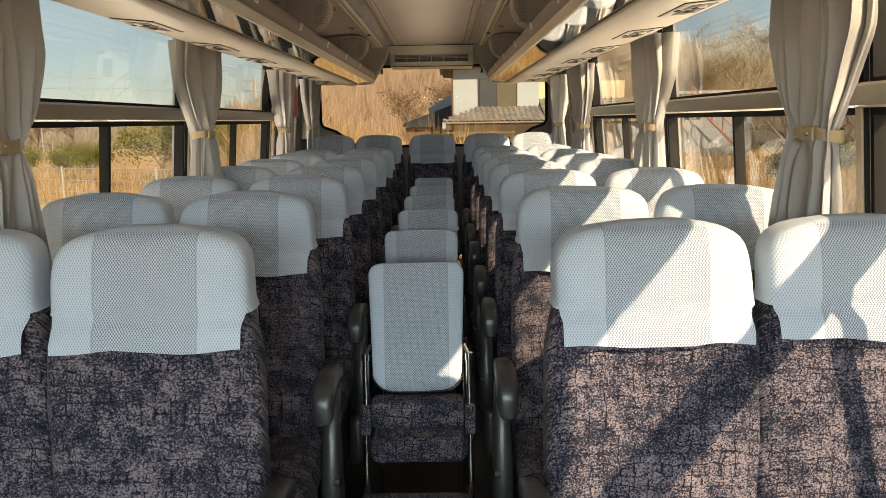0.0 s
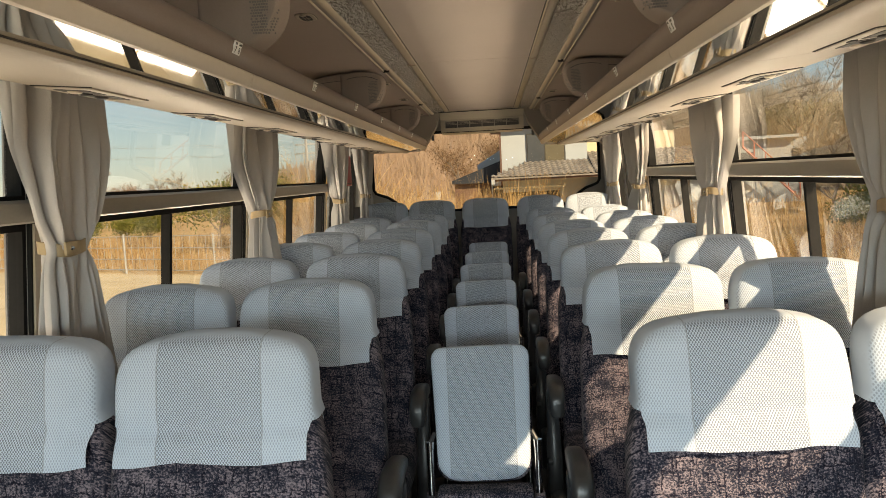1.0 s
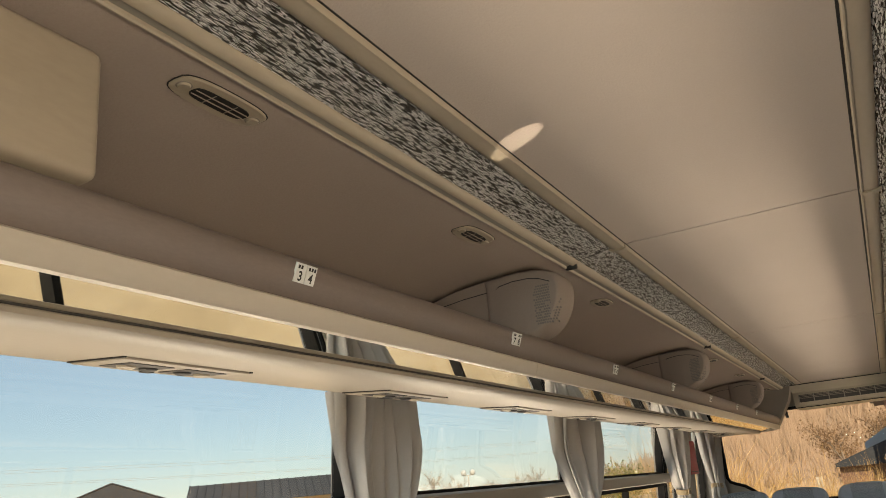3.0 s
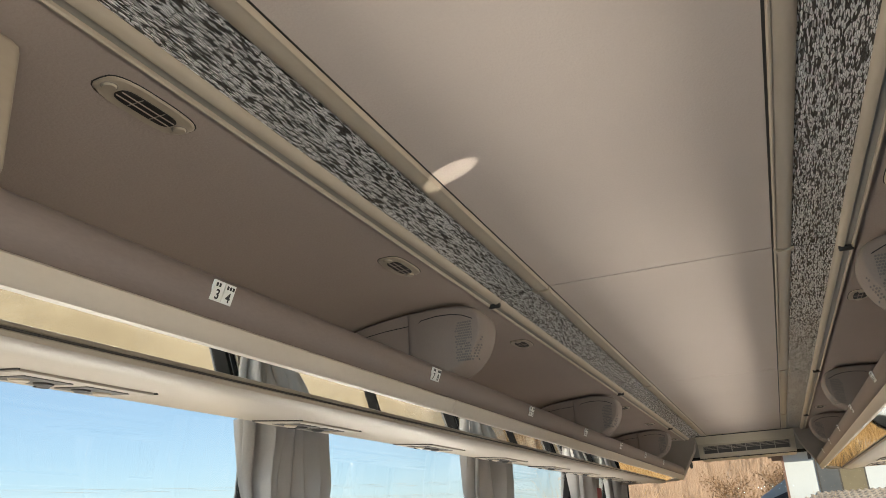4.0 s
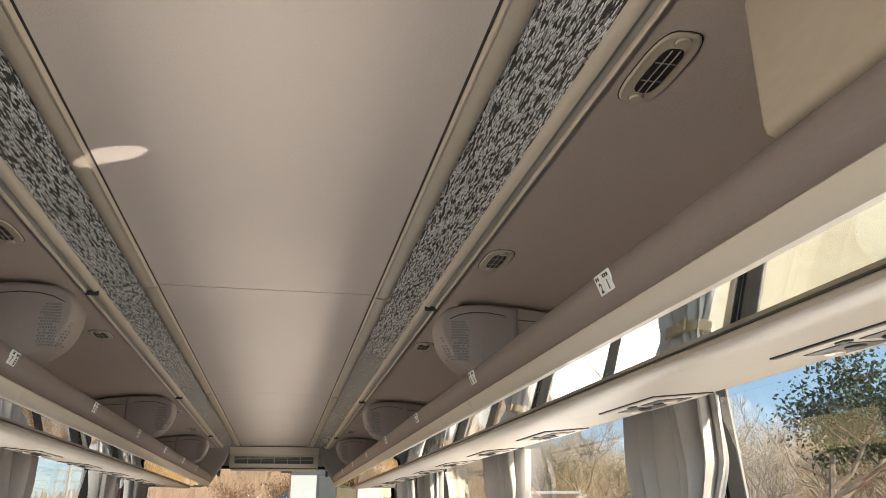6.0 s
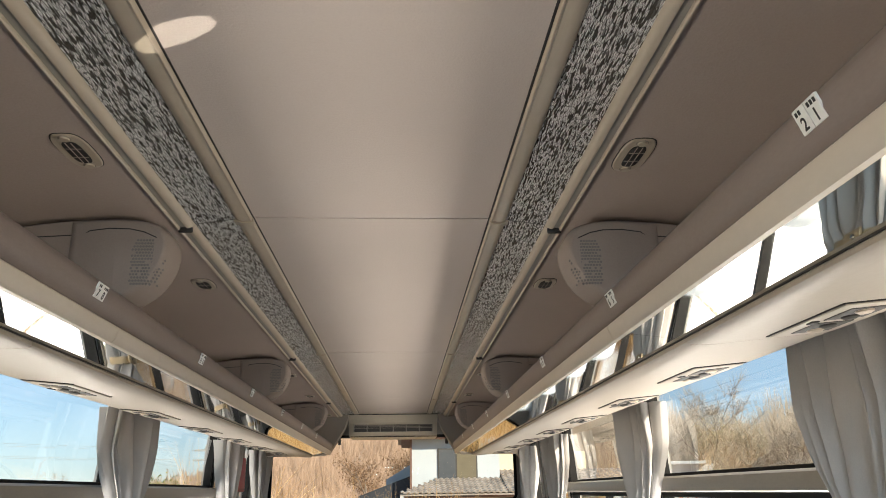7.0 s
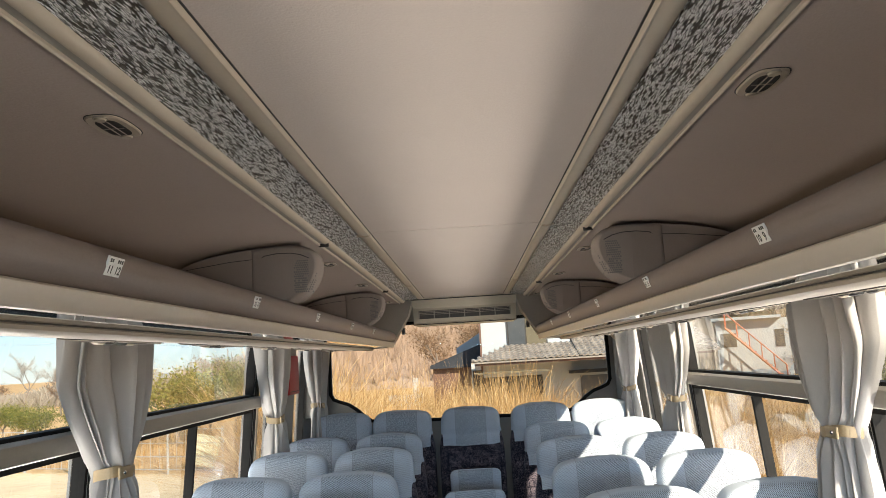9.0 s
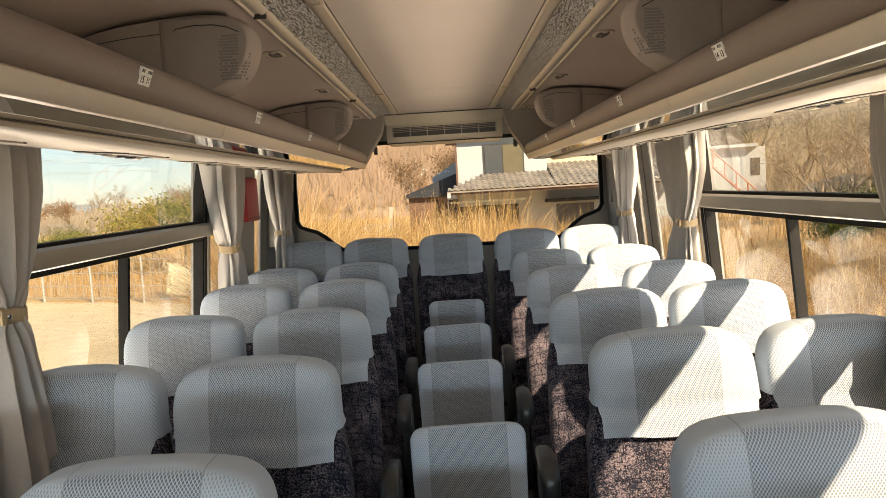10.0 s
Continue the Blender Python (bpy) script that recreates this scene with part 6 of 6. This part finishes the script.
# road cone on the lot
CONE_RED = surface("cone_plastic", (0.55, 0.085, 0.04), (0.66, 0.125, 0.06), 0.5, 5.0, 40.0)
cone = root("road_cone", (-20.2, 26.4, GROUND), "orange-red road cone standing on the sandy lot", "road cone", "road cones")
bb = bmesh.new()
tube(bb, [(0, 0, 0.03), (0, 0, 0.70)], [0.16, 0.03], 14)
part("cone", bb, CONE_RED, cone)
bb = bmesh.new()
box(bb, (-0.2, -0.2, 0), (0.2, 0.2, 0.035), 0.01)
part("base", bb, CONE_RED, cone)
copy_thing(cone, Matrix.Translation((-19.43, 27.25, GROUND)))


# overturned plastic bin at the fence
PALEGREEN = surface("pale_green_plastic", (0.50, 0.52, 0.36), (0.60, 0.61, 0.44), 0.5, 4.0, 60.0)
bin_ = root("plastic_bin", (-7.36, 22.75, GROUND + 0.08), "pale green plastic bin lying tilted by the fence", "bin")
bin_.rotation_euler = (radians(-12), radians(14), radians(20))
bin_.scale = (1.25, 1.25, 1.25)
bb = bmesh.new()
lo_, hi_ = [], []
for z, k, out in ((0.0, 0.80, lo_), (0.62, 1.0, hi_)):
    out += [bb.verts.new((x * 0.30 * k, y * 0.26 * k, z)) for x, y in ((-1, -1), (1, -1), (1, 1), (-1, 1))]
for i in range(4):
    bb.faces.new((lo_[i], lo_[(i + 1) % 4], hi_[(i + 1) % 4], hi_[i]))
bb.faces.new(lo_[::-1]), bb.faces.new(hi_)
bmesh.ops.bevel(bb, geom=bb.edges[:], offset=0.02, segments=2, profile=0.5, affect="EDGES")
part("body", bb, PALEGREEN, bin_)
bb = bmesh.new()
box(bb, (-0.33, -0.29, 0.60), (0.33, 0.29, 0.64), 0.015)
part("rim", bb, PALEGREEN, bin_)

# low block wall in front of the outhouse
wall = root("block_wall", (-2.35, 29.0, GROUND), "low pale concrete-block wall among the reeds", "garden wall")
for i in range(3):
    for j in range(7):
        bb = bmesh.new()
        box(bb, (-0.60 + 0.40 * i + 0.004, -0.08, 0.2 * j + 0.004), (-0.20 + 0.40 * i - 0.004, 0.08, 0.2 * (j + 1) - 0.004), 0.006, 1)
        part("block", bb, CONCRETE, wall, smooth=False)
bb = bmesh.new()
box(bb, (0.30, -0.10, 0.0), (0.48, 0.10, 1.95), 0.02)
part("post", bb, CONCRETE, wall, smooth=False)

# buildings beyond the lot on the left
def shed(az, dist, w, d, wall, ridge, roof, wallmat, turn, label, cat):
    x, y = polar(az, dist)
    ob = root("farm_building", (x, y, GROUND), label, cat, "far buildings")
    ob.rotation_euler = (0, 0, radians(turn))
    bb = bmesh.new()
    box(bb, (-w / 2, -d / 2, 0), (w / 2, d / 2, wall))
    part("wall", bb, wallmat, ob, smooth=False)
    bb = bmesh.new()
    e = 0.5
    v = [bb.verts.new(p) for p in ((-w / 2 - e, -d / 2 - e, wall), (w / 2 + e, -d / 2 - e, wall), (w / 2 + e, d / 2 + e, wall), (-w / 2 - e, d / 2 + e, wall), (-w / 2 - e, 0, ridge), (w / 2 + e, 0, ridge))]
    for f in ((0, 1, 5, 4), (3, 4, 5, 2), (1, 2, 5), (0, 4, 3), (3, 2, 1, 0)):
        bb.faces.new([v[i] for i in f])
    part("roof", bb, roof, ob, smooth=False)
    k = int(w / 0.6)
    bb = bmesh.new()
    for i in range(k + 1):
        xx = -w / 2 - e + (w + 2 * e) * i / k
        for sgn in (-1, 1):
            tube(bb, [(xx, sgn * (d / 2 + e), wall + 0.03), (xx, 0, ridge + 0.03)], 0.06, 4)
    part("roof_rib", bb, roof, ob)
    return ob


shed(40.4, 70, 13.5, 9.0, 3.5, 5.2, DARKTILE, CREAMWALL, 42, "long farm building with a dark ribbed tiled roof", "building")
shed(51.2, 63, 9.0, 8.4, 3.55, 5.3, DARKTILE, CREAMWALL, -39, "cream gabled house beyond the sandy lot", "house")
shed(50.5, 50, 15.0, 6.0, 2.45, 3.15, REDROOF, WOODTRIM, 47, "low shed with a rust-red roof beyond the lot", "shed")
shed(25.0, 110, 6.0, 5.0, 2.0, 3.0, GALV, CREAMWALL, 20, "small cream house far beyond the lot", "house")
shed(22.4, 118, 5.0, 4.0, 2.0, 2.7, GALV, STUCCO, 10, "small grey-roofed house far beyond the lot", "house")


def utility_pole(az, dist, h, arms=True):
    x, y = polar(az, dist)
    ob = root("utility_pole", (x, y, GROUND), "grey concrete utility pole with cross arms", "utility pole", "utility poles")
    bb = bmesh.new()
    tube(bb, [(0, 0, 0), (0, 0, h)], [0.17, 0.10], 10)
    part("pole", bb, CONCRETE, ob)
    for z in (h - 0.4, h - 1.1):
        bb = bmesh.new()
        box(bb, (-0.9, -0.05, z - 0.05), (0.9, 0.05, z + 0.05))
        part("cross_arm", bb, GALV, ob)
    bb = bmesh.new()
    tube(bb, [(0.25, 0.0, h - 2.4), (0.25, 0.0, h - 1.7)], 0.2, 10)
    part("transformer", bb, GALV, ob)
    return Vector((x, y, GROUND + h))


tops = [utility_pole(13.4, 62, 6.0), utility_pole(62, 52, 6.6), utility_pole(-12, 90, 7.5)]
for z in (-0.35, -0.5, -1.1, -1.2):
    bb = bmesh.new()
    a, c = tops[0], tops[1]
    pts = []
    for i in range(13):
        u = i / 12
        p = a.lerp(c, u)
        p.z += z - 1.2 * 4 * u * (1 - u) * 0.25
        pts.append(p)
    tube(bb, pts, 0.006, 4)
    thing("power_line", bb, TRIM, "thin grey power line between utility poles", "cable", "power lines")
# round-headed lamp by the lot
x0, y0 = polar(27.2, 64)
lampp = root("lot_lamp", (x0, y0, GROUND), "lot lamp with two round white globes on a pole", "street lamp")
bb = bmesh.new()
tube(bb, [(0, 0, 0), (0, 0, 3.9)], 0.05, 8)
tube(bb, [(-0.4, 0, 3.9), (0.4, 0, 3.9)], 0.03, 6)
part("pole", bb, GALV, lampp)
for s in (-0.4, 0.4):
    bb = bmesh.new()
    bmesh.ops.create_uvsphere(bb, u_segments=14, v_segments=10, radius=0.24, matrix=Matrix.Translation((s, 0, 4.1)))
    part("globe", bb, STUCCO, lampp)

# roof tiles of the house, last
tile_roof(low_roof, (1.45, -2.33, 1.29 + hz), (2.82, 0, 0), (0, 2.3, 0.60), 12, 7, 0.25, ROOFTILE)
tile_roof(low_roof, (4.29, -2.33, 1.29 + hz), (5.5, 0, 0), (0, 3.22, 0.93), 22, 9, 0.25, ROOFTILE)
for k in range(6):
    tile_roof(low_roof, (0.03 + 0.236 * k, -2.33, 1.29 + hz), (0.236, 0, 0), (0, 2.3 * (k + 1) / 7, 0.60 * (k + 1) / 7), 1, k + 1, 0.25, ROOFTILE)
